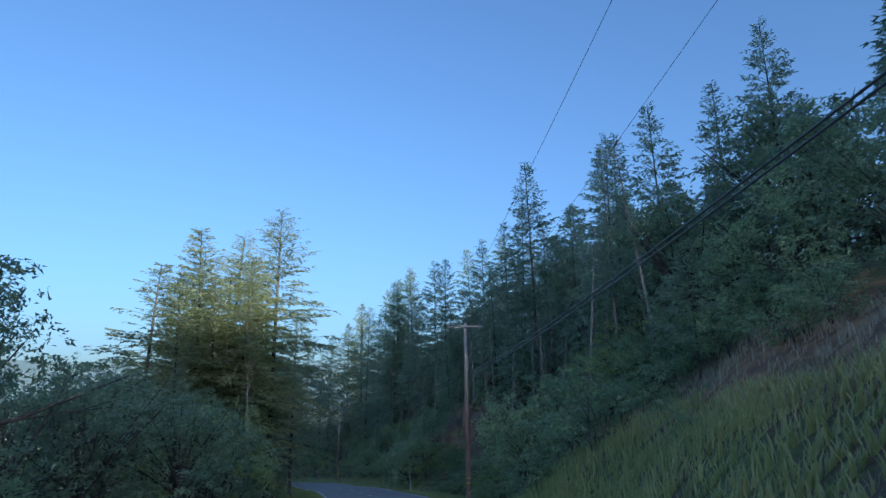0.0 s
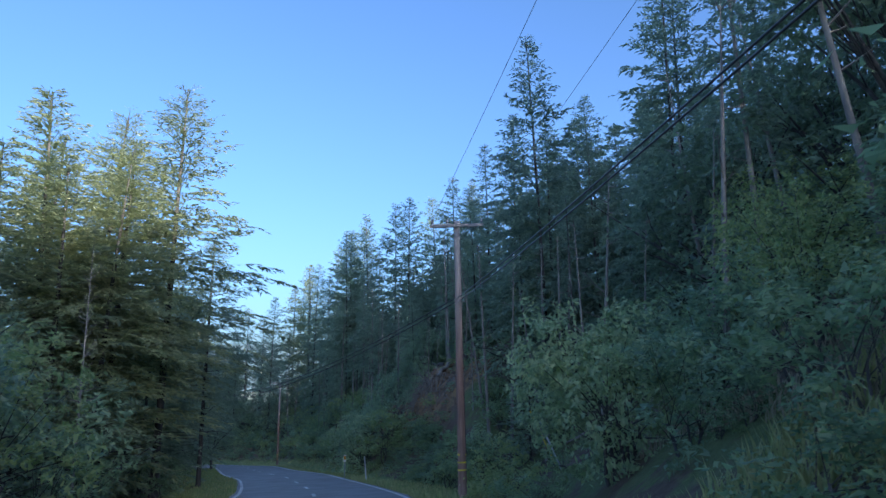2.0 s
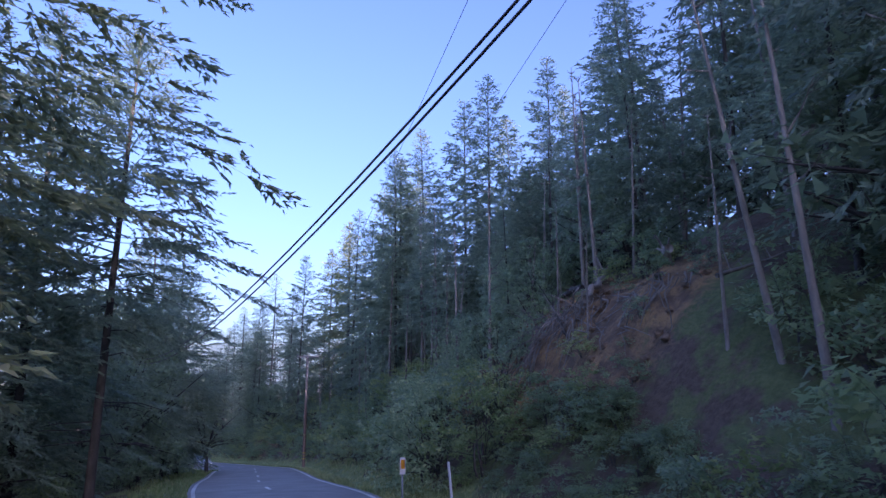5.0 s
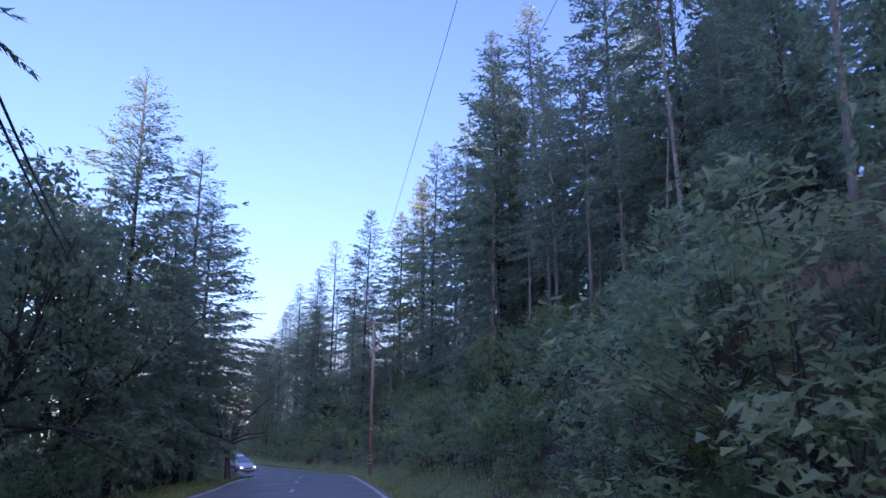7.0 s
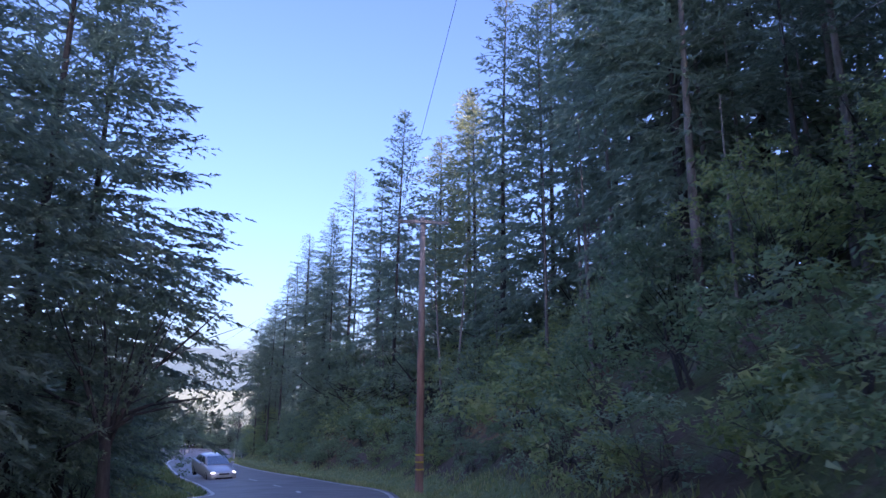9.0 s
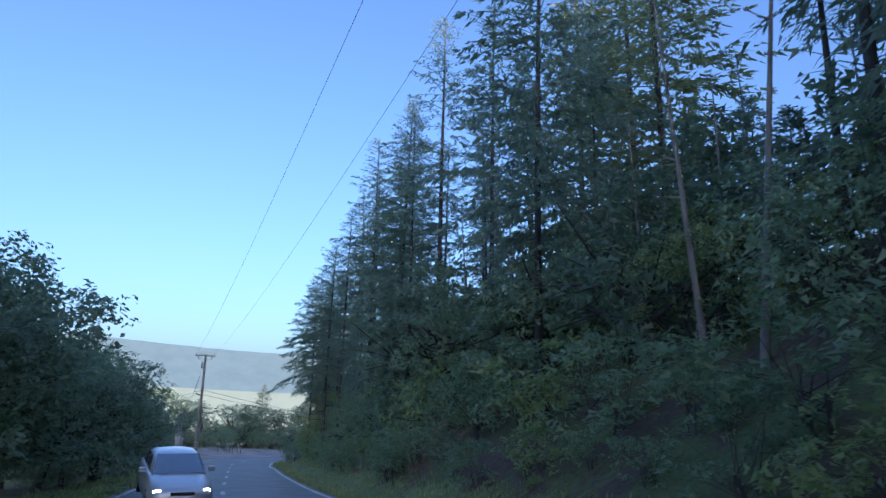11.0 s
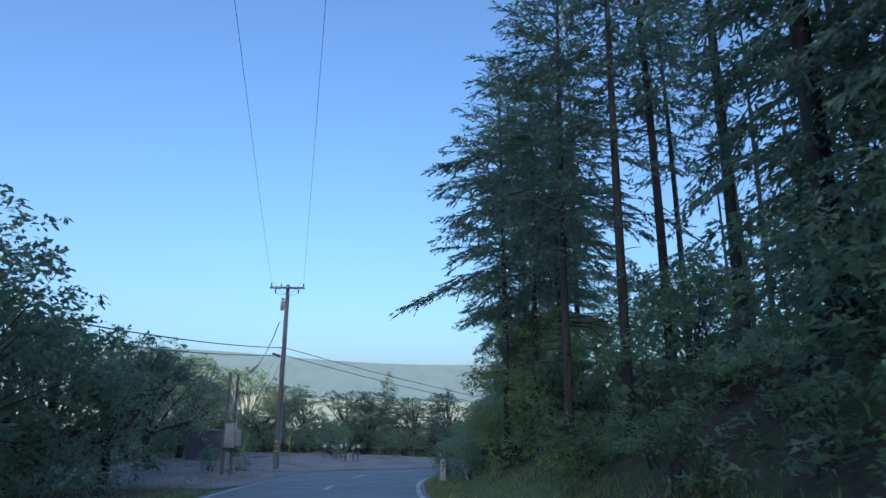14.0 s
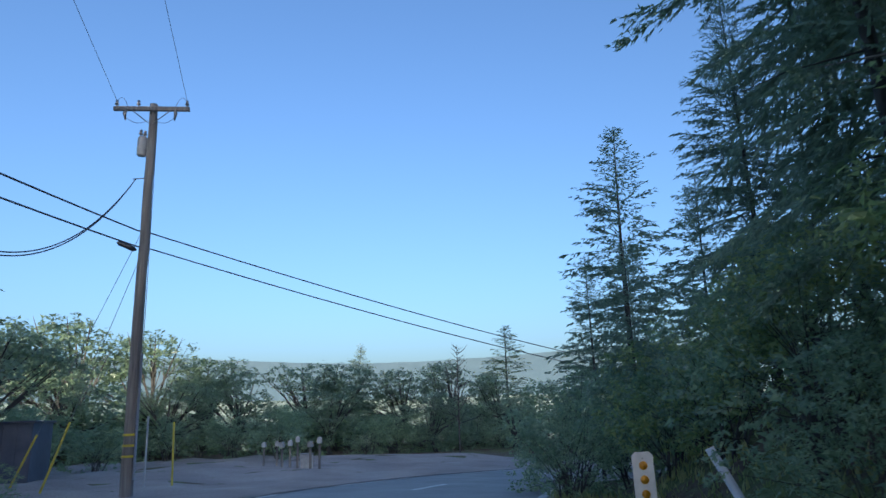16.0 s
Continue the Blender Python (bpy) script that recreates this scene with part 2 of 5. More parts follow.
def tube(points, radii, sides=8, cap=True):
    """Vertices and faces of a tapered tube along the points."""
    pts = np.array(points, float)
    rad = np.broadcast_to(np.array(radii, float), (len(pts),))
    tan = np.gradient(pts, axis=0)
    tan /= np.linalg.norm(tan, axis=1)[:, None] + 1e-9
    ref = np.array([0.0, 0, 1]) if abs(tan[0][2]) < 0.8 else np.array([1.0, 0, 0])
    u = np.cross(tan, ref)
    u /= np.linalg.norm(u, axis=1)[:, None] + 1e-9
    v = np.cross(tan, u)
    a = np.arange(sides) * 2 * math.pi / sides
    ring = pts[:, None] + rad[:, None, None] * (np.cos(a)[None, :, None] * u[:, None] + np.sin(a)[None, :, None] * v[:, None])
    faces = []
    for i in range(len(pts) - 1):
        for j in range(sides):
            k = (j + 1) % sides
            faces.append((i * sides + j, i * sides + k, (i + 1) * sides + k, (i + 1) * sides + j))
    if cap:
        faces.append(tuple(range(sides)))
        faces.append(tuple(range((len(pts) - 1) * sides, len(pts) * sides)))
    return ring.reshape(-1, 3), faces


def joined(pieces):
    verts, faces, base = [], [], 0
    for v, f in pieces:
        v = np.asarray(v)
        verts.append(v)
        faces += [tuple(i + base for i in face) for face in f]
        base += len(v)
    return np.concatenate(verts), faces


def box_bm(bm, centre, size, turn=0.0, bevel=0.0):
    m = Matrix.Translation(centre) @ Matrix.Rotation(turn, 4, "Z") @ Matrix.Diagonal((*size, 1))
    r = bmesh.ops.create_cube(bm, size=1, matrix=m)
    if bevel:
        edges = list({e for v in r["verts"] for e in v.link_edges})
        bmesh.ops.bevel(bm, geom=edges, offset=bevel, segments=2, affect="EDGES", profile=0.5)
    return bm


def box(name, centre, size, mat, parent=None, turn=0.0, bevel=0.0, label=""):
    return part(name, box_bm(bmesh.new(), centre, size, turn, bevel), mat, parent, label)


def root(name, place, turn=0.0):
    ob = new(name)
    ob.matrix_basis = pose(*place, 0, 0, turn)
    return ob


def rod(name, points, radius, mat, parent=None, sides=8, label=""):
    v, f = tube(points, radius, sides)
    return tagged(mesh_ob(name, v, f, mat, parent, True), label)


# ---- plan: the road's centre line, and the lie of the land about it ----
CENTRE = [
    (17, -320, 24.4), (9, -170, 13.1), (2.9, -70, 5.35), (1, -40, 2.95), (-0.24, -16.77, 1.09), (-0.8, -9.79, 0.57), (-1.3, -2.89, 0.06), (-1.92, 4.07, -0.47),
    (-2.48, 10.87, -1), (-2.88, 18.07, -1.57), (-3.3, 25.26, -2.16), (-3.45, 31.96, -2.74), (-3.8, 39.14, -3.35), (-4.76, 46.34, -3.99), (-5.93, 52.63, -4.51),
    (-7.42, 59.49, -5.04), (-9.14, 66.44, -5.52), (-11.4, 72.85, -5.96), (-13.54, 79.57, -6.46), (-15.39, 86.46, -6.97), (-17.42, 93.42, -7.45), (-19.22, 99.79, -7.94),
    (-21.04, 106.62, -8.58), (-24.21, 112.93, -9.14), (-27.78, 118.91, -9.58), (-31.7, 124.86, -9.97), (-35.11, 130.54, -10.37), (-38.85, 136.93, -10.81),
    (-42.25, 142.7, -11.16), (-45.95, 149.15, -11.52), (-49.26, 154.7, -11.85), (-52.51, 161.6, -12.1), (-54.22, 167.91, -12.3), (-54.2, 175.07, -12.65),
    (-51.72, 181.67, -13.01), (-47.23, 187.21, -13.38), (-42.26, 191.39, -13.69), (-30.5, 199.5, -14.1), (-10, 208, -14.7),
]


def smooth_line(ctrl, step=0.5):
    p = np.array(ctrl, float)
    out = []
    for i in range(len(p) - 1):
        a, b, c, d = p[max(i - 1, 0)], p[i], p[i + 1], p[min(i + 2, len(p) - 1)]
        n = max(2, int(np.linalg.norm(c - b) / step))
        for t in np.arange(n) / n:
            out.append(0.5 * (2 * b + (c - a) * t + (2 * a - 5 * b + 4 * c - d) * t * t + (3 * b - a - 3 * c + d) * t ** 3))
    out.append(p[-1])
    return np.array(out)


LINE = smooth_line(CENTRE)
TAN = np.gradient(LINE[:, :2], axis=0)
TAN /= np.linalg.norm(TAN, axis=1)[:, None]
SIDE = np.stack([TAN[:, 1], -TAN[:, 0]], 1)          # towards the right
ARC = np.concatenate([[0], np.cumsum(np.linalg.norm(np.diff(LINE[:, :2], axis=0), axis=1))])
ARC -= ARC[np.argmin(np.abs(LINE[:, 1]))]


def road_coords(x, y):
    """Arc length along the road, signed distance to the right of its centre line, and the road's height there."""
    x, y = np.atleast_1d(np.asarray(x, float)), np.atleast_1d(np.asarray(y, float))
    s, d, z = np.empty(len(x)), np.empty(len(x)), np.empty(len(x))
    for i in range(0, len(x), 4000):
        px, py = x[i:i + 4000], y[i:i + 4000]
        dx, dy = px[:, None] - LINE[None, :, 0], py[:, None] - LINE[None, :, 1]
        k = np.argmin(dx * dx + dy * dy, axis=1)
        r = np.arange(len(k))
        ex, ey = dx[r, k], dy[r, k]
        side = ex * SIDE[k, 0] + ey * SIDE[k, 1]
        s[i:i + 4000], z[i:i + 4000] = ARC[k], LINE[k, 2]
        d[i:i + 4000] = np.where(side >= 0, 1, -1) * np.hypot(ex, ey)
    return s, d, z


def lumps(x, y, size, seed):
    """Smooth uneven ground, about -1 to 1."""
    rng = np.random.RandomState(seed)
    out = np.zeros_like(x)
    for k in range(7):
        a, f, p = rng.uniform(0, 6.28), (0.6 + 0.35 * k) / size, rng.uniform(0, 6.28)
        out += np.sin((x * math.cos(a) + y * math.sin(a)) * f * 6.28 + p + 1.3 * np.sin(y * f * 2.1 + p)) / (1 + 0.5 * k)
    return out / 2.6


def land(x, y):
    x, y = np.atleast_1d(np.asarray(x, float)), np.atleast_1d(np.asarray(y, float))
    s, d, z = road_coords(x, y)
    # the cut bank and the wooded hill on the right
    u = np.maximum(d - np.interp(s, [0, 20, 30, 37, 48, 58, 70], [4.6, 4.8, 5.8, 8.6, 8.2, 5.6, 5.0]), 0)
    bank = np.where(u < 6, 0.72 * u, 4.32 + 0.56 * (u - 6))
    bank = bank + np.clip(u / 4, 0, 1) * (0.55 * lumps(x, y, 9, 3) + 0.25 * lumps(x, y, 3.1, 4))
    # the high caps behind the start are out of view, made to block sun
    cap = np.interp(s, [-320, -190, -100, 20, 60, 100, 128, 150, 172, 190, 205, 225], [30, 42, 70, 66, 31, 19, 14, 10, 6.0, 5.0, 2.5, 1.5])
    # a raw cut in red soil
    bank = bank + 2.9 * np.clip((d - 7.2) / 3.2, 0, 1) * np.clip(1.6 - np.abs(s - 63.5) / 8, 0, 1)
    bank = bank + 0.4 * lumps(x, y, 2.6, 12) * np.clip((d - 7) / 2, 0, 1) * np.clip(1.6 - np.abs(s - 63.5) / 8, 0, 1)
    # an unseen rise, added to keep the low sun off the lot
    bank = bank + 13.0 * np.clip((d - 38) / 25, 0, 1) * np.clip((60 - s) / 40, 0, 1)
    # an unseen notch, added so that the sun reaches the left-hand grove
    bank = bank - 40.0 * np.exp(-((0.875 * x + 0.485 * y - 10) / 11) ** 2) * np.clip((-25 - y) / 20, 0, 1) * np.clip((d - 20) / 15, 0, 1)
    bank = cap * np.tanh(np.maximum(bank, -0.2) / cap)
    bank *= 1 - 0.25 * np.clip((s - 195) / 10, 0, 1)
    # the shoulder, and the fall to the valley on the left
    shelf = np.interp(s, [0, 120, 160, 175], [6, 6, 10, 26])
    v = np.maximum(-d - 4.4, 0)
    fall = np.interp(s, [0, 162, 174], [-0.06, -0.06, 0.022]) * np.minimum(v, shelf) - 0.20 * np.maximum(v - shelf, 0)
    fall = np.maximum(fall, -75 + 8 * lumps(x, y, 500, 5)) + np.clip(v / 5, 0, 1) * 0.2 * lumps(x, y, 6, 6)
    verge = -0.05 - 0.10 * np.clip((np.abs(d) - 3.4) / 0.8, 0, 1)
    return z + verge + np.where(d > 0, bank, fall)


def spread_axis(lo, hi, a, b, step):
    """Even steps between a and b, growing steps out to lo and hi."""
    mid = np.arange(a, b + step / 2, step)
    up, down = [b], [a]
    w = step
    while up[-1] < hi:
        w *= 1.22
        up.append(min(up[-1] + w, hi))
    w = step
    while down[-1] > lo:
        w *= 1.22
        down.append(max(down[-1] - w, lo))
    return np.concatenate([down[:0:-1], mid, up[1:]])


GX = spread_axis(-4200, 4200, -95, 35, 0.9)
GY = spread_axis(-4200, 4200, -35, 215, 0.9)
gx, gy = np.meshgrid(GX, GY)
gz = land(gx.ravel(), gy.ravel())
nx, ny = len(GX), len(GY)
idx = np.arange(nx * ny).reshape(ny, nx)
quads = np.stack([idx[:-1, :-1], idx[:-1, 1:], idx[1:, 1:], idx[1:, :-1]], -1).reshape(-1, 4)
ground = mesh_ob("ground", np.stack([gx.ravel(), gy.ravel(), gz], 1), quads, M_GROUND, smooth=True)
fs_, fd_, fz_ = road_coords(gx.ravel(), gy.ravel())
fn_ = lumps(gx.ravel(), gy.ravel(), 5, 8)
soil_mask = np.zeros(len(fs_))
for s0, s1, d0, d1 in ((3, 18, 8.2, 15), (56, 71, 8.0, 13.0), (128, 147, 5.4, 10.5), (104, 114, 7, 11)):
    q = 1 - np.maximum(np.abs(fs_ - (s0 + s1) / 2) / ((s1 - s0) / 2), np.abs(fd_ - (d0 + d1) / 2) / ((d1 - d0) / 2))
    soil_mask = np.maximum(soil_mask, np.clip(0.35 + 1.2 * q + 0.35 * fn_, 0, 1))
turf_mask = np.where(fs_ < 172, np.clip(0.9 - (np.abs(fd_) - 5.2 - 0.6 * fn_) / 1.5, 0, 1), 0.0)
for mask, values in (("soil", soil_mask), ("turf", turf_mask)):
    ground.data.attributes.new(mask, "FLOAT", "POINT").data.foreach_set("value", values.astype(np.float32))
tagged(ground, "forest floor of duff, grass and bare earth", "ground", kind="structure")


def strip(name, a, b, lift, mat, lo=None, hi=None, parent=None, step=1):
    """A ribbon along the road from offset a to offset b (right is positive), between two arc lengths."""
    lo, hi = ARC[0] if lo is None else lo, ARC[-1] if hi is None else hi
    ss = np.linspace(lo, hi, max(2, int((hi - lo) / (0.5 * step)) + 1))
    cx, cy, cz = (np.interp(ss, ARC, LINE[:, i]) for i in range(3))
    sx, sy = np.interp(ss, ARC, SIDE[:, 0]), np.interp(ss, ARC, SIDE[:, 1])
    offs = np.linspace(a, b, max(2, int(abs(b - a) / 0.8) + 1))
    verts = np.stack([np.stack([cx + o * sx, cy + o * sy, cz + lift - 0.012 * abs(o)], 1) for o in offs], 1)
    n, w = len(ss), len(offs)
    id2 = np.arange(n * w).reshape(n, w)
    q = np.stack([id2[:-1, :-1], id2[:-1, 1:], id2[1:, 1:], id2[1:, :-1]], -1).reshape(-1, 4)
    return mesh_ob(name, verts.reshape(-1, 3), q, mat, parent, True)


road = strip("road", -3.45, 3.45, 0.0, M_ASPHALT)
tagged(road, "worn grey asphalt two-lane road curving downhill", "road", kind="structure")
tagged(strip("edge_line", 3.09, 3.25, 0.006, M_LINE, parent=road), "worn white edge line")
tagged(strip("edge_line", -3.25, -3.09, 0.006, M_LINE, hi=176, parent=road), "worn white edge line")
for s0 in np.arange(-60, 238, 7.3):
    strip("centre_dash", -0.075, 0.075, 0.006, M_LINE, s0, s0 + 2.2, road)
for s0 in np.arange(177, 230, 6.0):
    strip("edge_dash", -3.25, -3.09, 0.006, M_LINE, s0, s0 + 3.4, road)

# distant ridge across the valley, and a glowing layer of pale haze before it
def ridge(name, dist, az0, az1, base, top, seed, mat, label):
    n = 160
    az = np.linspace(radians(az0), radians(az1), n)
    rng = np.random.RandomState(seed)
    h = np.zeros(n)
    for k in range(1, 8):
        h += np.sin(np.linspace(0, 1, n) * 6.28 * k * 0.8 + rng.uniform(0, 6.28)) / k ** 1.1
    h += rng.uniform(-1, 1, n) * 0.05
    h = top + (h - h.mean()) / (h.std() + 1e-6) * (top - base) * 0.05
    rows = []
    for q, r in ((0.0, 0.80), (0.35, 0.87), (0.7, 0.94), (1.0, 1.0)):
        rows.append(np.stack([-45 + np.sin(az) * dist * r, 150 + np.cos(az) * dist * r, base + (h - base) * q], 1))
    v = np.concatenate(rows)
    id2 = np.arange(4 * n).reshape(4, n)
    q = np.stack([id2[:-1, :-1], id2[:-1, 1:], id2[1:, 1:], id2[1:, :-1]], -1).reshape(-1, 4)
    return tagged(mesh_ob(name, v, q, mat, None, True), label, "hills", kind="structure")


ridge("backdrop_ridge", 3400, -95, 25, -120, 300, 5, M_HILL_HAZE_FAR, "blue wooded ridge across the valley, haze put into its colour and glow")
ridge("backdrop_foothill", 1000, -95, 25, -120, 14, 9, M_HILL_HAZE_NEAR, "pale green valley haze, shaped as glowing foothills")

# ---- plants ----
def fir_crown(rng, height, crown_from, radius, thin, bend, detail):
    """Branches of a fir, each a drooping fan of side twigs with sprays of needles. detail: 0 far off, 1 across the road, 2 beside the road, 3 overhead."""
    starts = []
    z = crown_from * height
    while z < height * 0.985:
        q = (z - crown_from * height) / (height * (1 - crown_from))
        full = radius * min(1.0, 0.5 + 2.0 * q) * (1 - q) ** 0.85 + 0.16
        for k in range(rng.randint(4, 7)):
            if rng.rand() < thin * (1 - 0.6 * q):
                continue
            ln = full * rng.uniform(0.5, 1.1) * (1.25 if rng.rand() < 0.08 else 1)
            rise = 0.75 * q - 0.05 + rng.uniform(-0.22, 0.24)
            starts.append((z + rng.uniform(-0.3, 0.3), rng.uniform(0, 6.28), ln, rise, 0.34 * (1 - q) + 0.05))
        z += (0.36, 0.30, 0.27, 0.27)[detail] * height / 20 * rng.uniform(0.7, 1.3) * (1.2 - 0.72 * q)
    b = np.array(starts)
    z0, yaw, ln, rise, droop = b.T
    o = np.array(bend)[None] * 2 * ((z0 / height) ** 2)[:, None]

    def along(i, t):
        return np.stack([o[i, 0] + np.cos(yaw[i]) * ln[i] * t, o[i, 1] + np.sin(yaw[i]) * ln[i] * t, z0[i] + ln[i] * (rise[i] * t - droop[i] * t * t)], -1)

    # the branches' own wood
    i = np.repeat(np.arange(len(b)), 4)
    t = np.tile([0, 0.4, 0.75, 1.0], len(b))
    w = (0.012 + 0.006 * ln[i]) * np.tile([1, 0.7, 0.45, 0.15], len(b))
    side = np.stack([-np.sin(yaw[i]), np.cos(yaw[i]), np.full(len(i), 0.5)], 1) * w[:, None]
    axis = along(i, t)
    wood = np.stack([axis + side, axis - side], 1).reshape(-1, 3)
    k = (np.arange(len(b)) * 8)[:, None, None] + np.arange(3)[None, :, None] * 2 + np.array([0, 1, 3, 2])
    faces = k.reshape(-1, 4).tolist()
    # side twigs
    n = np.maximum((ln / (0.34, 0.20, 0.15, 0.12)[detail]).astype(int), 5)
    i = np.repeat(np.arange(len(b)), n)
    t = np.clip(0.12 + 0.9 * rng.rand(len(i)) ** 0.8, 0, 1)
    p = along(i, t)
    sgn = rng.choice([-1.0, 1.0], len(i))
    ang = rng.uniform(0.35, 1.1, len(i)) * (1.05 - 0.4 * t)
    reach = (0.30 + 0.20 * ln[i]) * (1.15 - 0.75 * t) * rng.uniform(0.6, 1.3, len(i))
    d = np.stack([np.cos(yaw[i] + sgn * ang), np.sin(yaw[i] + sgn * ang), rise[i] * 0.7 - droop[i] * t - rng.uniform(0.0, 0.55, len(i))], 1)
    # sprays of needles along the twigs
    m = np.maximum((reach / (0.18, 0.086, 0.053, 0.024)[detail]).astype(int), 3)
    j = np.repeat(np.arange(len(i)), m)
    u = rng.rand(len(j))
    q = p[j] + d[j] * (reach[j] * u)[:, None]
    e = d[j] + rng.normal(size=(len(j), 3)) * 0.40 + np.array([0, 0, -0.16])
    e /= np.linalg.norm(e, axis=1)[:, None]
    f = np.cross(e, rng.normal(size=(len(j), 3)))
    f /= np.linalg.norm(f, axis=1)[:, None] + 1e-6
    size = (0.46, 0.26, 0.165, 0.125)[detail] * rng.uniform(0.6, 1.3, len(j)) * (1.1 - 0.3 * u) * np.clip(0.42 + 0.3 * ln[i[j]], 0.4, 1)
    f *= (size * (0.21, 0.20, 0.20, 0.16)[detail] * rng.uniform(0.7, 1.3, len(j)))[:, None]
    tri = np.stack([q - f, q + f, q + e * size[:, None]], 1).reshape(-1, 3)
    faces += (len(wood) + np.arange(len(tri)).reshape(-1, 3)).tolist()
    return np.concatenate([wood, tri]), faces


def fir_tree(seed, height, crown_from, radius, mat, bark, thin=0.0, detail=1, label=""):
    """A fir: tapering trunk with dead stubs below, drooping branches above."""
    rng = np.random.RandomState(seed)
    tree = new("fir_tree")
    bend = rng.uniform(-0.012, 0.012, 2) * height
    zs = np.linspace(-0.6, height * 0.985, 9)
    tt = np.clip(zs / height, 0, 1)
    trunk = np.stack([bend[0] * tt * tt * 2, bend[1] * tt * tt * 2, zs], 1)
    r0 = 0.0044 * height + 0.03
    rad = r0 * (1 - tt) ** 0.75 + 0.012
    rad[0] *= 1.25
    pieces = [tube(trunk, rad, 7)]
    for k in range(int(10 + 24 * crown_from)):
        z = rng.uniform(0.12, max(crown_from, 0.2) + 0.15) * height
        yaw, ln = rng.uniform(0, 6.28), rng.uniform(0.3, 1.8)
        o = np.array([bend[0], bend[1]]) * 2 * (z / height) ** 2
        p = [(o[0], o[1], z), (o[0] + ln * 0.6 * math.cos(yaw), o[1] + ln * 0.6 * math.sin(yaw), z + rng.uniform(-0.1, 0.12)),
             (o[0] + ln * math.cos(yaw), o[1] + ln * math.sin(yaw), z - rng.uniform(0, 0.3))]
        pieces.append(tube(p, [0.022, 0.014, 0.005], 3, False))
    pieces.append(tube([(bend[0] * 1.9, bend[1] * 1.9, height * 0.955), (bend[0] * 2, bend[1] * 2, height)], [0.05, 0.008], 4))
    v, f = joined(pieces)
    mesh_ob("trunk", v, f, bark, tree, True)
    v, f = fir_crown(rng, height, crown_from, radius, thin, bend, detail)
    mesh_ob("crown", v, f, mat, tree)
    tree["tall"] = height
    return tagged(tree, label, "tree")


def leaf_cloud(rng, centres, radii, leaves, size, squash=0.8, kite=False):
    """Leaves in sprigs about the outside of every clump, most of them turned up to the light."""
    def unit(v):
        return v / (np.linalg.norm(v, axis=1)[:, None] + 1e-6)
    n = max(leaves // 13, len(centres) * 4)
    pick = rng.choice(len(centres), n, p=radii ** 2 / np.sum(radii ** 2))
    out = unit(unit(rng.normal(size=(n, 3))) + np.array([0, 0, 0.25]))
    sprig = centres[pick] + out * (radii[pick] * rng.uniform(0.3, 1.1, n) ** 0.5)[:, None] * np.array([1, 1, squash])
    k = rng.randint(0, n, leaves)
    p = sprig[k] + rng.normal(size=(leaves, 3)) * size * rng.uniform(0.5, 1.0, leaves)[:, None] * np.array([1, 1, 0.65])
    face = unit(out[k] * 0.55 + np.array([0, 0, 0.6]) + rng.normal(size=(leaves, 3)) * 0.5)
    u = unit(np.cross(face, rng.normal(size=(leaves, 3))) + out[k] * 0.4 + np.array([0, 0, -0.25]))
    w = unit(np.cross(face, u))
    ln = size * rng.uniform(0.6, 1.35, leaves)[:, None]
    if not kite:
        v = np.stack([p - u * ln * 0.5 + w * ln * 0.25, p - u * ln * 0.35 - w * ln * 0.27, p + u * ln * 0.6], 1)
        return v.reshape(-1, 3), np.arange(leaves * 3).reshape(-1, 3)
    v = np.stack([p - u * ln * 0.5, p + w * ln * 0.27, p + u * ln * 0.55 - face * ln * 0.12, p - w * ln * 0.27], 1)
    return v.reshape(-1, 3), np.arange(leaves * 4).reshape(-1, 4)


def limbs(rng, centres, radii, height, r0, fork, stems=1, twigs=2):
    """Trunk and limbs that reach into the clumps."""
    pieces = []
    for s in range(stems):
        lean = rng.uniform(-0.12, 0.12, 2) * height * (1 if stems == 1 else 1.6)
        top = np.array([lean[0], lean[1], height * fork])
        foot = np.array([rng.uniform(-0.1, 0.1), rng.uniform(-0.1, 0.1), -0.5]) * (1 if stems == 1 else 1.6)
        mid = (foot + top) / 2 + np.array([rng.uniform(-0.1, 0.1) * height * 0.4, rng.uniform(-0.1, 0.1) * height * 0.4, 0])
        pieces.append(tube([foot, mid, top], [r0 * 1.25, r0 * 0.95, r0 * 0.7], 7))
        for c in centres[s::stems]:
            if rng.rand() < (0.45 if stems == 1 else 0.85):
                t = rng.uniform(0.55, 1.0)
                a = foot + (top - foot) * t
                b = a + (c - a) * 0.5 + np.array([0, 0, rng.uniform(-0.1, 0.25) * height * 0.2])
                pieces.append(tube([a, b, c, c + (c - b) * 0.35], [r0 * 0.42, r0 * 0.26, r0 * 0.12, r0 * 0.04], 5 if stems < 3 else 3, False))
                for k in range(twigs):
                    e = c + rng.normal(size=3) * 0.6 * radii.mean()
                    pieces.append(tube([b, (b + e) / 2 + rng.normal(size=3) * 0.08, e], [r0 * 0.14, r0 * 0.09, r0 * 0.03], 3, False))
    return joined(pieces)


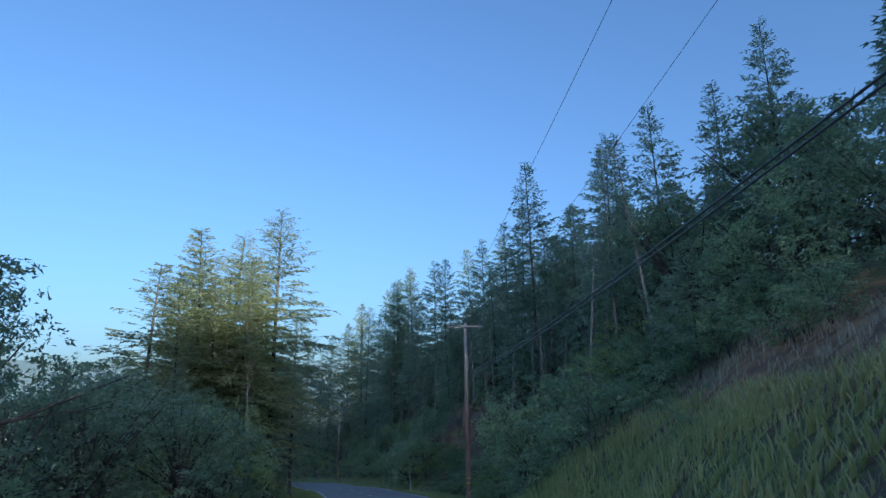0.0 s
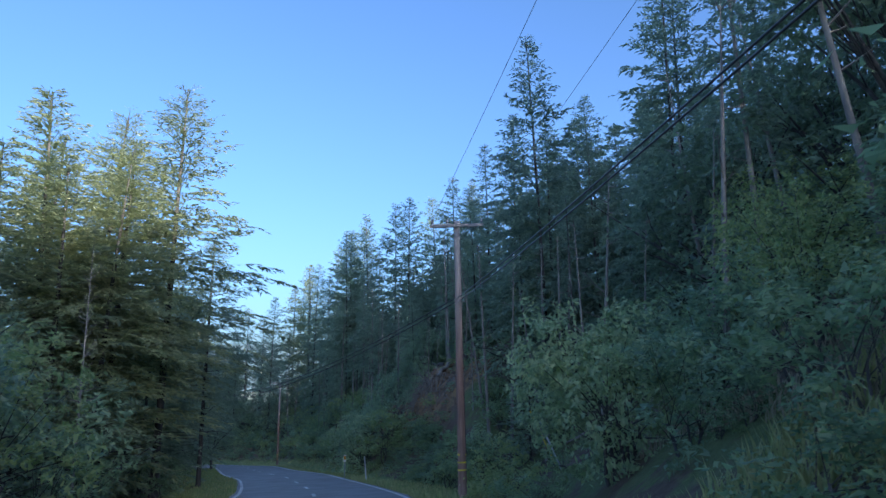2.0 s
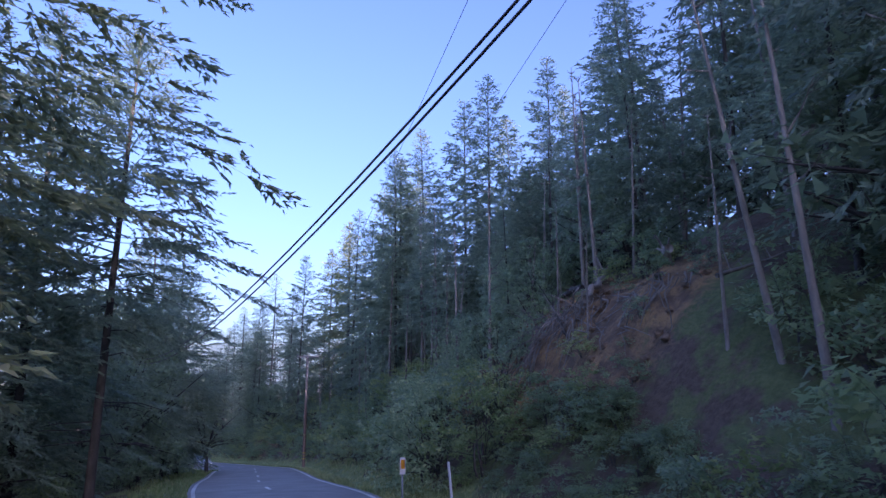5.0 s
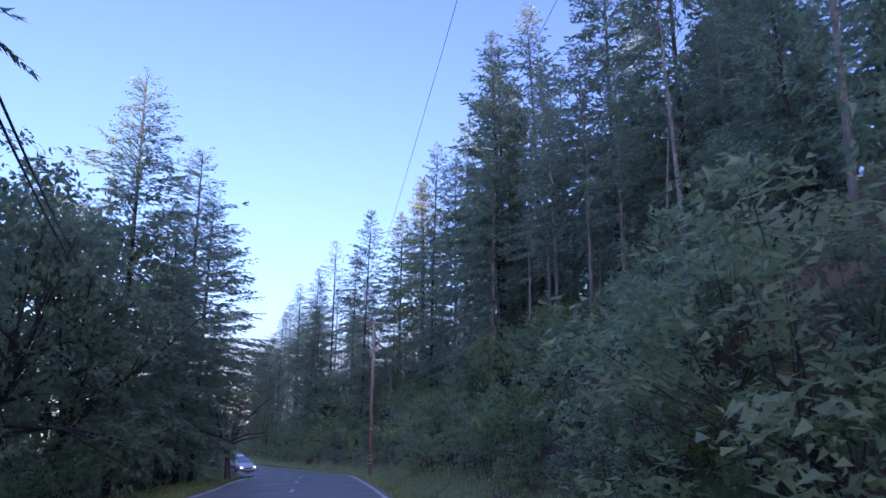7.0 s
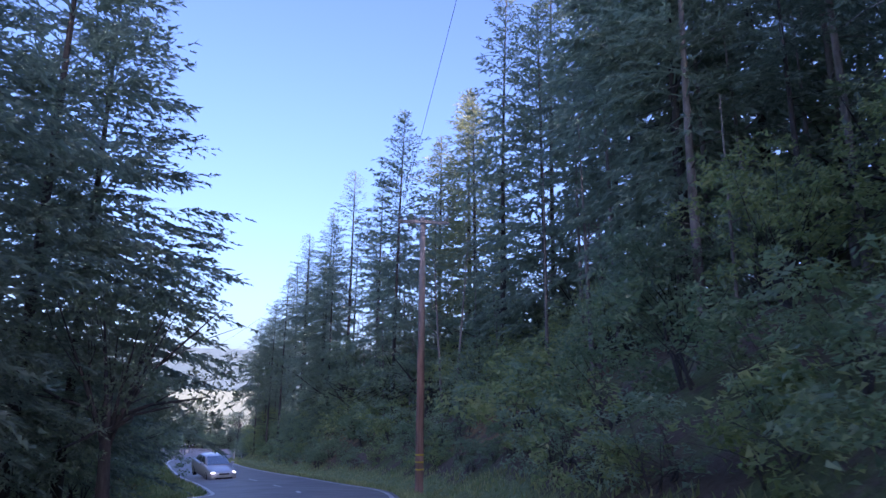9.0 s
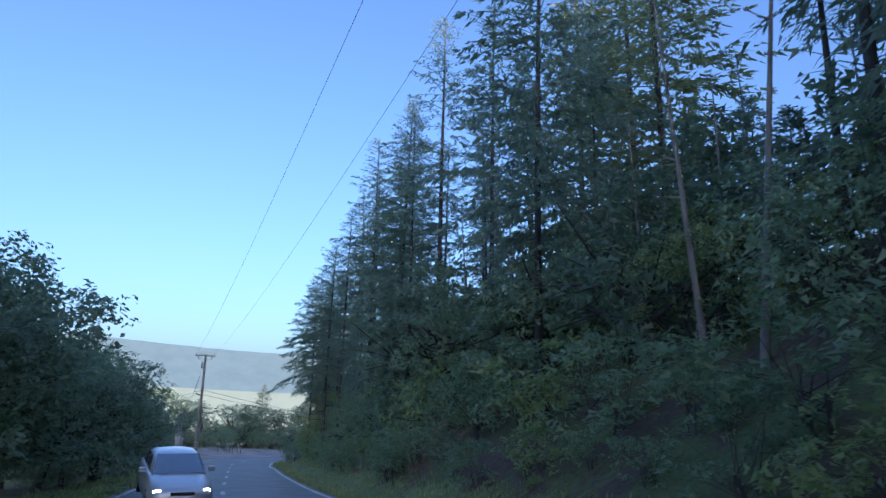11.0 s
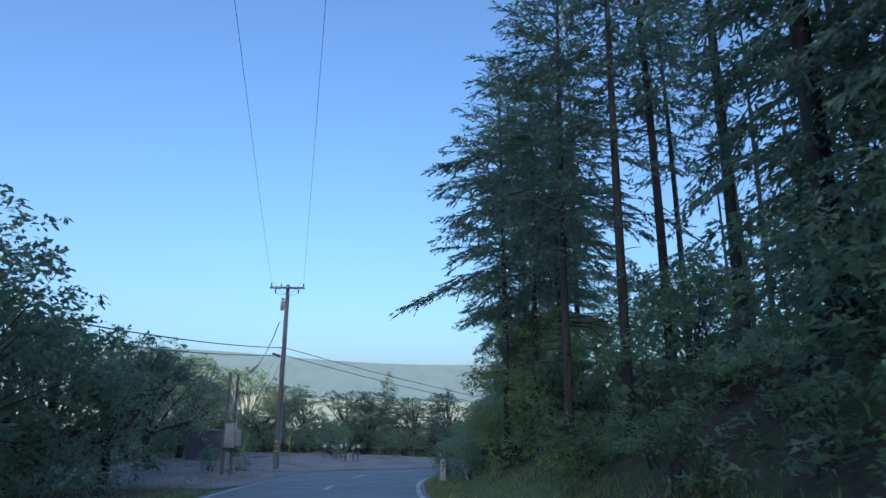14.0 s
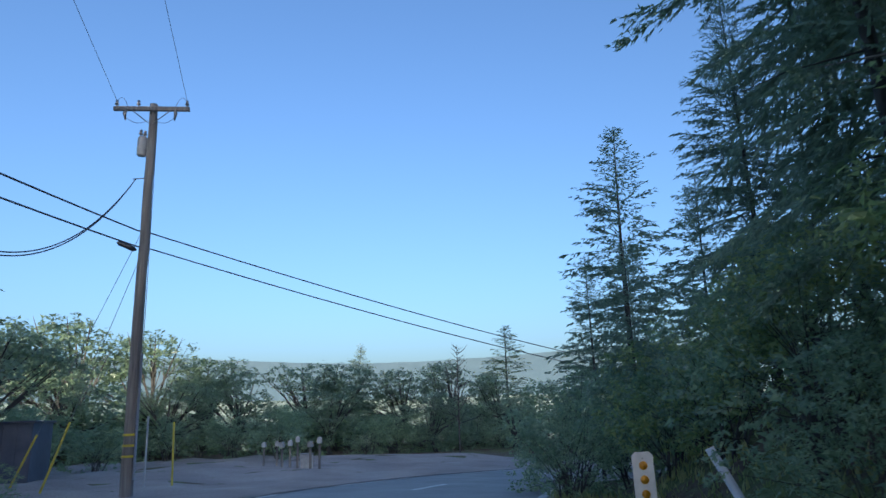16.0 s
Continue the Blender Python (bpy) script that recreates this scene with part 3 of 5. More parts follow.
def broadleaf(name, seed, height, radius, low, lumps_n, leaves, size, mat, bark, label, category, fork=0.35, r0=None, stems=1, names=("trunk", "crown")):
    """A broad-leaved tree or shrub with a lumpy crown and gaps of air in it."""
    rng = np.random.RandomState(seed)
    tree = new(name)
    cs, rs = [], []
    for k in range(lumps_n):
        a, q = rng.uniform(0, 6.28), rng.rand() ** 0.5
        z = low + (1 - low) * rng.rand() ** 0.8
        bulge = math.sqrt(max(0.05, 1 - ((z - low - 0.35 * (1 - low)) / (0.72 * (1 - low))) ** 2))
        r = radius * q * bulge * rng.uniform(0.72, 1.22)
        cs.append((r * math.cos(a), r * math.sin(a), z * height * 0.86))
        rs.append(radius * rng.uniform(0.13, 0.40))
    cs, rs = np.array(cs), np.array(rs)
    v, f = limbs(rng, cs, rs, height, r0 or 0.022 * height + 0.03, fork, stems, 2 if stems < 3 and fork > 0.3 else 0)
    mesh_ob(names[0], v, f, bark, tree, True)
    v, f = leaf_cloud(rng, cs, rs, leaves, size, 0.8, leaves > 9000)
    mesh_ob(names[1], v, f, mat, tree)
    tree["tall"] = height
    return tagged(tree, label, category)


def bare_tree(seed, height, label, bark, spread=0.22, crown_from=0.3, n=46):
    """A leafless tree: trunk with many thin bare branches."""
    rng = np.random.RandomState(seed)
    tree = new("bare_tree")
    zs = np.linspace(-0.5, height, 8)
    tt = np.clip(zs / height, 0, 1)
    lean = rng.uniform(-0.03, 0.03, 2) * height
    v, f = tube(np.stack([lean[0] * tt, lean[1] * tt, zs], 1), (0.006 * height + 0.02) * (1 - tt) ** 0.8 + 0.01, 7)
    mesh_ob("trunk", v, f, bark, tree, True)
    pieces = []
    for k in range(n):
        q = rng.uniform(crown_from, 0.98)
        yaw, ln = rng.uniform(0, 6.28), height * spread * (1.08 - q) * rng.uniform(0.5, 1.2) + 0.15
        a = np.array([lean[0] * q, lean[1] * q, q * height])
        d = np.array([math.cos(yaw), math.sin(yaw), rng.uniform(0.1, 0.75)])
        b, c = a + d * ln * 0.55, a + d * ln + np.array([0, 0, rng.uniform(0, 0.25) * ln])
        pieces.append(tube([a, b, c], [0.03, 0.018, 0.005], 4, False))
        for j in range(3):
            e = b + (c - b) * rng.rand()
            g = e + (d + rng.normal(size=3) * 0.6) * ln * 0.28
            pieces.append(tube([e, g], [0.011, 0.004], 3, False))
    v, f = joined(pieces)
    mesh_ob("bare_crown", v, f, bark, tree, True)
    tree["tall"] = height
    return tagged(tree, label, "tree")


FIR_LABEL = "tall dark green fir with drooping branches on the slope"
TALL_LABEL = "tall fir with a long bare trunk and a high crown"
FIRS = [fir_tree(11, 20, 0.06, 5.0, M_FIR, M_BARK, 0.10, 1, FIR_LABEL),
        fir_tree(12, 20, 0.12, 4.4, M_FIR, M_BARK, 0.18, 1, FIR_LABEL),
        fir_tree(13, 20, 0.10, 4.7, M_FIR, M_BARK, 0.24, 1, FIR_LABEL)]
TALL = [fir_tree(21, 22, 0.42, 3.3, M_FIR, M_BARK, 0.26, 1, TALL_LABEL),
        fir_tree(22, 22, 0.36, 3.0, M_FIR, M_PALE, 0.34, 1, TALL_LABEL),
        fir_tree(23, 22, 0.50, 3.2, M_FIR, M_BARK, 0.26, 1, TALL_LABEL)]
NOSE = [fir_tree(29, 22, 0.42, 3.3, M_FIR, M_BARK, 0.50, 2, TALL_LABEL), fir_tree(30, 22, 0.48, 3.0, M_FIR, M_BARK, 0.54, 2, TALL_LABEL)]
FILL = [fir_tree(24, 18, 0.10, 3.6, M_FIR, M_BARK, 0.12, 0, FIR_LABEL),
        fir_tree(25, 18, 0.30, 3.3, M_FIR, M_PALE, 0.15, 0, TALL_LABEL),
        fir_tree(26, 18, 0.20, 3.5, M_FIR, M_BARK, 0.15, 0, FIR_LABEL),
        fir_tree(27, 18, 0.38, 3.1, M_FIR, M_PALE, 0.2, 0, TALL_LABEL)]
LEFT_FIR = fir_tree(33, 18, 0.08, 4.8, M_FIR, M_BARK, 0.12, 2, "dark green fir with drooping branches beside the road")
DROOP_FIR = fir_tree(34, 16, 0.10, 4.3, M_FIR, M_BARK, 0.03, 3, "large dark fir with long drooping limbs")
OPEN_FIR = fir_tree(28, 13, 0.34, 3.6, M_FIR, M_BARK, 0.40, 3, "open dark fir with wide upswept branches")
GOLD = [fir_tree(31, 20, 0.26, 4.4, M_FIR_OLIVE, M_BARK, 0.08, 2, "olive-green fir with its top in warm sun"),
        fir_tree(32, 18, 0.10, 3.8, M_FIR_OLIVE, M_BARK, 0.28, 1, "thin olive-green fir with its top in warm sun")]
OAKS = [broadleaf("oak_tree", 41, 8, 4.0, 0.12, 50, 6600, 0.2, M_OAK, M_BARK, "spreading dark green oak beside the road", "tree"),
        broadleaf("oak_tree", 42, 8, 3.6, 0.06, 46, 6600, 0.2, M_OAK, M_BARK, "dense dark green oak with a lumpy crown", "tree"),
        broadleaf("oak_tree", 43, 8, 3.8, 0.22, 38, 6000, 0.165, M_OAK, M_BARK, "open oak with sky showing through its crown", "tree", 0.4)]
FAR_OAK = broadleaf("oak_tree", 44, 8, 3.9, 0.0, 46, 6500, 0.215, M_OAK, M_BARK, "rounded dark green oak in the valley woods", "tree")
OAK_NEAR = broadleaf("oak_tree", 45, 8, 3.9, 0.04, 64, 13000, 0.19, M_OAK, M_BARK, "dense dark green oak close to the road", "tree", 0.42, 0.12)
UNDERSTORY = broadleaf("young_tree", 46, 6, 2.5, 0.0, 24, 1800, 0.225, M_OAK, M_BARK, "dark leafy young tree under the firs", "tree")
SHRUB_LABEL = "leafy green shrub on the roadside bank"
SHRUBS = [broadleaf("shrub", 51, 3.2, 1.9, 0.05, 20, 1250, 0.180, M_SHRUB, M_BARK, SHRUB_LABEL, "shrub", 0.25, 0.035, 4, ("woody_base", "foliage")),
          broadleaf("shrub", 52, 3.0, 1.8, 0.02, 22, 1250, 0.176, M_SHRUB_GREY, M_BARK, "grey-green shrub on the roadside bank", "shrub", 0.25, 0.035, 4, ("woody_base", "foliage")),
          broadleaf("shrub", 53, 3.4, 2.0, 0.08, 18, 1250, 0.180, M_SHRUB, M_BARK, SHRUB_LABEL, "shrub", 0.25, 0.035, 5, ("woody_base", "foliage")),
          broadleaf("shrub", 54, 2.6, 1.8, 0.02, 18, 1250, 0.176, M_SHRUB_BRIGHT, M_BARK, "bright green leafy shrub on the bank", "shrub", 0.2, 0.03, 4, ("woody_base", "foliage"))]
BUSH_LABEL = "tall dense green brush on the steep bank"
BUSHES = [broadleaf("tall_shrub", 55, 5, 2.9, 0.02, 32, 4200, 0.168, M_SHRUB_PALE, M_BARK, BUSH_LABEL, "shrub", 0.25, 0.05, 5, ("woody_base", "foliage")),
          broadleaf("tall_shrub", 56, 5, 2.7, 0.02, 30, 4200, 0.168, M_SHRUB_GREY, M_BARK, "tall grey-green brush on the steep bank", "shrub", 0.25, 0.05, 5, ("woody_base", "foliage")),
          broadleaf("tall_shrub", 57, 5, 2.8, 0.04, 28, 4200, 0.162, M_SHRUB_BRIGHT, M_BARK, "tall bright green brush on the steep bank", "shrub", 0.25, 0.05, 5, ("woody_base", "foliage"))]
LAUREL = broadleaf("laurel_shrub", 58, 4.4, 3.1, 0.03, 40, 9500, 0.17, M_SHRUB_PALE, M_BARK, "large pale green shrub with drooping leaves", "shrub", 0.25, 0.06, 5, ("woody_base", "foliage"))
STEM = bare_tree(73, 9, "thin pale dead stem among the firs", M_PALE, 0.10, 0.4, 9)
MADRONE = broadleaf("madrone_tree", 61, 11, 2.9, 0.35, 70, 22000, 0.125, M_OAK, M_PALE, "dense rounded madrone leaning over the bank", "tree", 0.4, 0.12, 1)
SNAG = bare_tree(71, 15, "dead grey tree with bare branches", M_PALE, 0.13, 0.35, 40)
BARE = bare_tree(72, 8, "leafless tree with fine upswept branches", M_BARK, 0.30, 0.25, 60)
MASTERS = set([LEFT_FIR, DROOP_FIR, FAR_OAK, OAK_NEAR, UNDERSTORY, OPEN_FIR] + NOSE + FIRS + TALL + FILL + GOLD + OAKS + SHRUBS + BUSHES + [MADRONE, SNAG, BARE, LAUREL, STEM])
USED = set()


def plant(master, x, y, tip=None, tall=None, turn=None, wide=1.0, lean=(0, 0), group="", rng=random):
    """A plant of that kind with its foot on the ground at (x, y)."""
    z = float(land(x, y)[0]) - 0.05
    h = tall if tall else max(tip - z, 1.5)
    k = h / master["tall"]
    m = pose(x, y, z, lean[0], lean[1], turn if turn is not None else rng.uniform(0, 360))
    scale = Matrix.Diagonal((k * wide, k * wide, k, 1))
    if master in USED:
        ob = copy_thing(master, m)
    else:
        USED.add(master)
        ob = master
    ob.matrix_basis = m @ scale
    if group:
        ob["group"] = group
    return ob


def on_road(s, d):
    i = int(np.argmin(np.abs(ARC - s)))
    return LINE[i, 0] + d * SIDE[i, 0], LINE[i, 1] + d * SIDE[i, 1]


rnd = random.Random(5)
# the grove on the left of the road, its tops in the sun
for x, y, tip, kind in ((-17.4, 46.7, 14.9, 1), (-17.6, 43.4, 10.9, 1), (-16.5, 50.2, 15.7, 0), (-13.6, 52.4, 18.5, 0),
                        (-14.5, 46.7, 12.4, 0), (-18.6, 48.8, 14.0, 0)):
    plant(GOLD[kind], x, y, tip, wide=1.5, group="sunlit grove", rng=rnd)
for x, y, tip in ((-19.0, 41.7, 11.2), (-15.8, 45.2, 11.0), (-15.2, 49.6, 13.5), (-19.6, 51.5, 12.5), (-17.9, 53.5, 13.0)):
    plant(GOLD[1], x, y, tip, wide=1.7, group="sunlit grove", rng=rnd)
plant(TALL[1], 8.4, 31.5, 15.0, wide=1.1, rng=rnd)
for x, y, tip in ((-16.0, 57.0, 9.0), (-17.8, 63.8, 13.0), (-19.5, 66, 8.5), (-20.5, 60.0, 9.5)):
    plant(LEFT_FIR, x, y, tip, wide=1.3, group="firs left of the road", rng=rnd)
for x, y, tip in ((-23.9, 87.7, 11.9), (-25.7, 97.3, 11.9), (-25.9, 99.6, 9.3), (-24.3, 92.5, 6.5), (-29.5, 103.0, 5.5)):
    plant(LEFT_FIR, x, y, tip, wide=1.3, group="firs left of the road", rng=rnd)
for x, y, tip in ((-16.8, 29.2, 4.4), (-11.6, 29.0, 2.6), (-14.6, 21.5, 3.2), (-17.3, 35.7, 4.3), (-14.0, 25.2, 3.0)):
    plant(OAKS[rnd.randrange(2)], x, y, tip, wide=1.2, group="oaks left of the road", rng=rnd)
for x, y, tip in ((-23.0, 78.0, 4.4), (-28.3, 87.0, 7.0), (-20.4, 71.5, 1.5), (-23.5, 83.0, 3.5), (-22.0, 96.0, -1.5)):
    plant(OAK_NEAR if y in (71.5, 78.0) else OAKS[rnd.randrange(3)], x, y, tip, wide=0.9, group="oaks left of the road", rng=rnd)
plant(OAKS[2], -11.3, 13.8, 5.6, wide=0.9, rng=rnd)
plant(SNAG, -11.2, 38.0, 5.5, wide=0.7, rng=rnd)
# firs on the hill whose tips make the skyline
for x, y, tip in ((7.7, 53.2, 22.9), (12.0, 43.1, 20.6), (13.6, 38.4, 20.9), (15.0, 32.4, 18.9), (15.0, 26.8, 19.3), (11.4, 54.5, 19.4),
                  (11.3, 42.5, 20.4), (6.0, 90.9, 26.0), (7.5, 73.5, 23.6), (8.1, 64.0, 22.1), (10.2, 103.4, 29.9), (5.2, 111.6, 29.8),
                  (-7.0, 103.5, 21.9), (0.4, 85.8, 22.0), (-13.6, 119.0, 20.9), (-6.5, 121.2, 27.7)):
    plant(rnd.choice(FIRS[:3] + TALL[:1]), x, y, tip, group="skyline firs", rng=rnd)
for x, y, tip in ((-21.6, 127.3, 17.0), (-4.5, 102.2, 24.5), (-7.2, 110.1, 24.4), (-10.6, 119.9, 24.0), (-1.0, 94.0, 23.5),
                  (-7.3, 101.8, 22.0), (-11.2, 116.2, 18.5)):
    plant(rnd.choice(FIRS[:3] + TALL[:1]), x, y, tip, group="skyline firs", rng=rnd)
for x, y, tip in ((-17.3, 141.3, 25.1), (-16.3, 135.0, 21.6), (-20.3, 142.5, 21.1)):
    plant(GOLD[1], x, y, tip, wide=1.3, group="skyline firs", rng=rnd)
# tall thin firs on the nose of the hill
for x, y, tip in ((-28.4, 140.0, 16.9), (-32.3, 145.1, 14.7), (-35.4, 148.3, 12.9), (-39.4, 153.1, 9.2), (-43.5, 159.4, 5.4), 
                  (-24.5, 134.8, 14.2), (-38.5, 154.9, 11.2), (-43.4, 166.3, 11.4),
                  (-38.3, 159.9, 8.5), (-33.0, 152.0, 9.5), (-30.0, 148.0, 12.0), (-36.7, 152.7, 12.4)):
    plant(NOSE[rnd.randrange(2)], x, y, tip, wide=1.2, group="firs on the nose of the hill", rng=rnd)
for x, y, tip in ((-44.4, 158.8, 4.5), (-43.0, 161.2, 5.5), (-41.2, 154.4, 6.2)):
    plant(OPEN_FIR, x, y, tip, group="firs on the nose of the hill", rng=rnd)
for x, y, tip, turn in ((-45.4, 164.8, 5.6, 40), (-44.2, 167.2, 3.5, 200), (-46.7, 168.9, -2.6, 120)):
    plant(DROOP_FIR, x, y, tip, turn=turn, group="firs on the nose of the hill", rng=rnd)
for x, y, tip in ((-35.2, 148.6, 9.0), (-32.6, 146.0, 10.5), (-34.0, 152.0, 10.0), (-30.5, 141.5, 12.0)):
    plant(LEFT_FIR, x, y, tip, wide=0.9, group="firs on the nose of the hill", rng=rnd)
plant(OPEN_FIR, -13.9, 61.6, 11.0, wide=1.25, turn=70, rng=rnd)
for s, d, tall in ((147, 10.6, 6.5), (150, 11.5, 7.0)):
    x, y = on_road(s, d)
    plant(OAK_NEAR, x, y, tall=tall, group="oaks above the bank", rng=rnd)
plant(MADRONE, -44.3, 162.2, -4.0, wide=1.0, lean=(4, -14), turn=0, rng=rnd)
for x, y, tip in ((-50.2, 179.5, -0.4), (-47.6, 175.5, -4.0), (-50.3, 184.0, -3.6), (-51.0, 176.2, -6.0), (-45.0, 169.5, 2.5), (-44.5, 176, -1.0), (-49.6, 173.6, -6.5)):
    plant(NOSE[rnd.randrange(2)] if tip > -1.1 and x > -50 else FIRS[1 + rnd.randrange(2)], x, y, tip, wide=1.25, group="firs on the nose of the hill", rng=rnd)
# oaks on the left, and beyond the gravel
for x, y, tip in ((-38.4, 121.2, -2.4), (-39.2, 120.6, -1.8), (-43.0, 128.8, -4.4), (-44.8, 132.2, -4.3), (-46.5, 136.3, -3.7), (-50.0, 143.4, -6.2),
                  (-53.5, 147.5, -6.8), (-57.5, 151.1, -6.0), (-60.5, 156.0, -5.6), (-66.0, 163.5, -5.5), (-47.0, 131.0, -4.0), (-35.0, 115.5, -3.0), (-32.0, 109.0, -2.2), (-57.2, 144.4, -2.2), (-64.0, 149.0, -2.0)):
    plant(OAK_NEAR if y in (121.2, 120.6, 128.8, 132.2, 115.5, 144.4, 147.5, 143.4) else OAKS[rnd.randrange(2)], x, y, tip, wide=1.15, group="oaks left of the road", rng=rnd)
for x, y, tip in ((-70.8, 166.1, -5.7), (-72.5, 172.0, -6.1), (-85.3, 186.0, -3.1), (-88.3, 181.7, -3.6), (-82.1, 189.3, -4.1), (-79.8, 193.3, -5.7),
                  (-76.3, 191.7, -6.8), (-74.6, 196.5, -6.3), (-72.8, 199.9, -6.3), (-69.1, 200.6, -6.9), (-66.5, 203.8, -6.3), (-63.6, 206.8, -7.3),
                  (-64.0, 196.0, -9.0), (-70.0, 193.0, -8.6), (-76.0, 186.0, -8.0), (-79.0, 181.0, -6.5), (-58.0, 208.0, -8.0), (-60.0, 199.0, -9.4)):
    plant(FAR_OAK if rnd.random() < 0.6 else OAKS[rnd.randrange(3)], x, y, tip, wide=1.3, group="trees beyond the gravel lot", rng=rnd)
for k in range(26):
    x, y = on_road(rnd.uniform(150, 236), -rnd.uniform(27, 55))
    plant(FAR_OAK, x, y, rnd.uniform(-11.0, -8.8), wide=rnd.uniform(1.2, 1.6), group="woods below the lot", rng=rnd)
plant(GOLD[0], -83.6, 221.7, -2.7, wide=1.3, rng=rnd)
plant(GOLD[1], -64.6, 215.3, -2.9, wide=1.9, rng=rnd)
plant(BARE, -61.5, 193.0, -6.7, rng=rnd)

# the wooded hillside, filled row by row
taken = [(o.matrix_basis.translation.x, o.matrix_basis.translation.y) for o in scene.objects if o.get("category") == "tree"]


def clear(x, y, gap):
    return all((x - a) ** 2 + (y - b) ** 2 > gap * gap for a, b in taken)


tries = 0
made = 0
while made < 96 and tries < 6000:
    tries += 1
    s, d = rnd.uniform(12, 150) if rnd.random() < 0.4 else rnd.uniform(46, 118), 11.0 + 20 * rnd.random() ** 1.2
    if s > 100 and (d > 13 + (168 - s) * 0.3 or rnd.random() < 0.65):
        continue
    x, y = on_road(s, d)
    if not clear(x, y, 2.4):
        continue
    taken.append((x, y))
    made += 1
    if s < 42 and d < 15 or 54 < s < 71 and d < 14.5:
        continue
    tall = rnd.uniform(10, 16) if 50 < s < 120 else rnd.uniform(8, 12)
    plant(rnd.choice(FILL + FILL[:3:2] if d > 19 else FIRS + TALL + TALL[1:2] if s < 78 else TALL[1:] + TALL[1:2] + NOSE * 2), x, y, tall=tall, wide=rnd.uniform(1.15, 1.6), group="firs on the hillside", rng=rnd)
# firs added out of view to shade the right-hand slope from the sun
made = 0
while made < 20 and tries < 7000:
    tries += 1
    x, y = on_road(rnd.uniform(-24, 12), rnd.uniform(24, 46))
    if clear(x, y, 3.6) and abs(0.875 * x + 0.485 * y - 10) > 11:
        taken.append((x, y))
        made += 1
        plant(rnd.choice(FILL), x, y, tall=rnd.uniform(11, 15), wide=1.3, group="firs on the hillside", rng=rnd)
made = 0
while made < 140 and tries < 9000:
    tries += 1
    s, d = rnd.uniform(28, 165), rnd.uniform(9.5, 21)
    x, y = on_road(s, d)
    if clear(x, y, 1.5):
        taken.append((x, y))
        made += 1
        plant(SNAG if made % 10 == 0 and d > 13 else STEM, x, y, tall=rnd.uniform(5, 12), lean=(rnd.uniform(-6, 6), rnd.uniform(-6, 6)), group="bare stems on the hillside", rng=rnd)
made = 0
while made < 13 and tries < 12000:
    tries += 1
    s, d = rnd.uniform(20, 108), -rnd.uniform(9.5, 30)
    x, y = on_road(s, d)
    if clear(x, y, 2.2):
        taken.append((x, y))
        made += 1
        plant(rnd.choice(FILL), x, y, tall=rnd.uniform(8, 13), group="firs left of the road", rng=rnd)

# tall brush on the bank, then lower shrubs on the bank and along the left verge
bushes = [(3.9, 30.6), (6.7, 27.0)]
plant(LAUREL, 3.9, 30.6, tall=4.1, turn=40, wide=0.85, rng=rnd)
plant(BUSHES[2], 6.7, 27.0, tall=3.4, turn=200, wide=0.95, rng=rnd)
for s in (157.5, 160.0, 162.4, 165.0, 167.6, 170.0):
    x, y = on_road(s, 6.6 + rnd.uniform(-0.2, 0.4))
    plant(rnd.choice(SHRUBS), x, y, tall=rnd.uniform(1.0, 1.7), wide=1.3, group="brush along the bank", rng=rnd)
for s, d, tall in ((29, 15, 9), (34, 17, 10), (38, 15.5, 9.5), (43, 18, 10), (26, 19, 10), (36, 22, 11)):
    x, y = on_road(s, d)
    plant(OAKS[rnd.randrange(2)], x, y, tall=tall, group="oaks above the bank", rng=rnd)
for s, d, tall in ((143, 9.0, 3.4), (146, 10.2, 3.8), (148.5, 8.8, 3.2), (151, 10.8, 4.0), (153.5, 9.0, 3.4), (155.5, 11.2, 3.6), (158, 9.4, 3.2), (160.5, 11.0, 3.4), (149.5, 12.8, 3.8), (154, 13.0, 3.6), (145, 12.6, 4.0), (163, 9.2, 3.0)):
    x, y = on_road(s, d)
    bushes.append((x, y))
    plant(BUSHES[rnd.randrange(3)], x, y, tall=tall, wide=1.15, group="tall brush", rng=rnd)
# rows of brush from the verge up the bank
for d0, step, lo, hi in ((6.3, 2.2, 1.0, 1.9), (7.9, 2.5, 1.9, 3.0)):
    s = 46.0
    while s < 184:
        s += step * rnd.uniform(0.8, 1.2)
        x, y = on_road(s, d0 + rnd.uniform(-0.35, 0.5))
        if 159 < s < 176 and d0 < 7 or s < 50 and d0 < 7 or 131 < s < 146 and rnd.random() < 0.35:
            continue
        bushes.append((x, y))
        plant(rnd.choice(SHRUBS), x, y, tall=rnd.uniform(lo, hi) * (0.5 if 51 < s < 67 else 1.0), wide=rnd.uniform(1.0, 1.3), group="brush along the bank", rng=rnd)
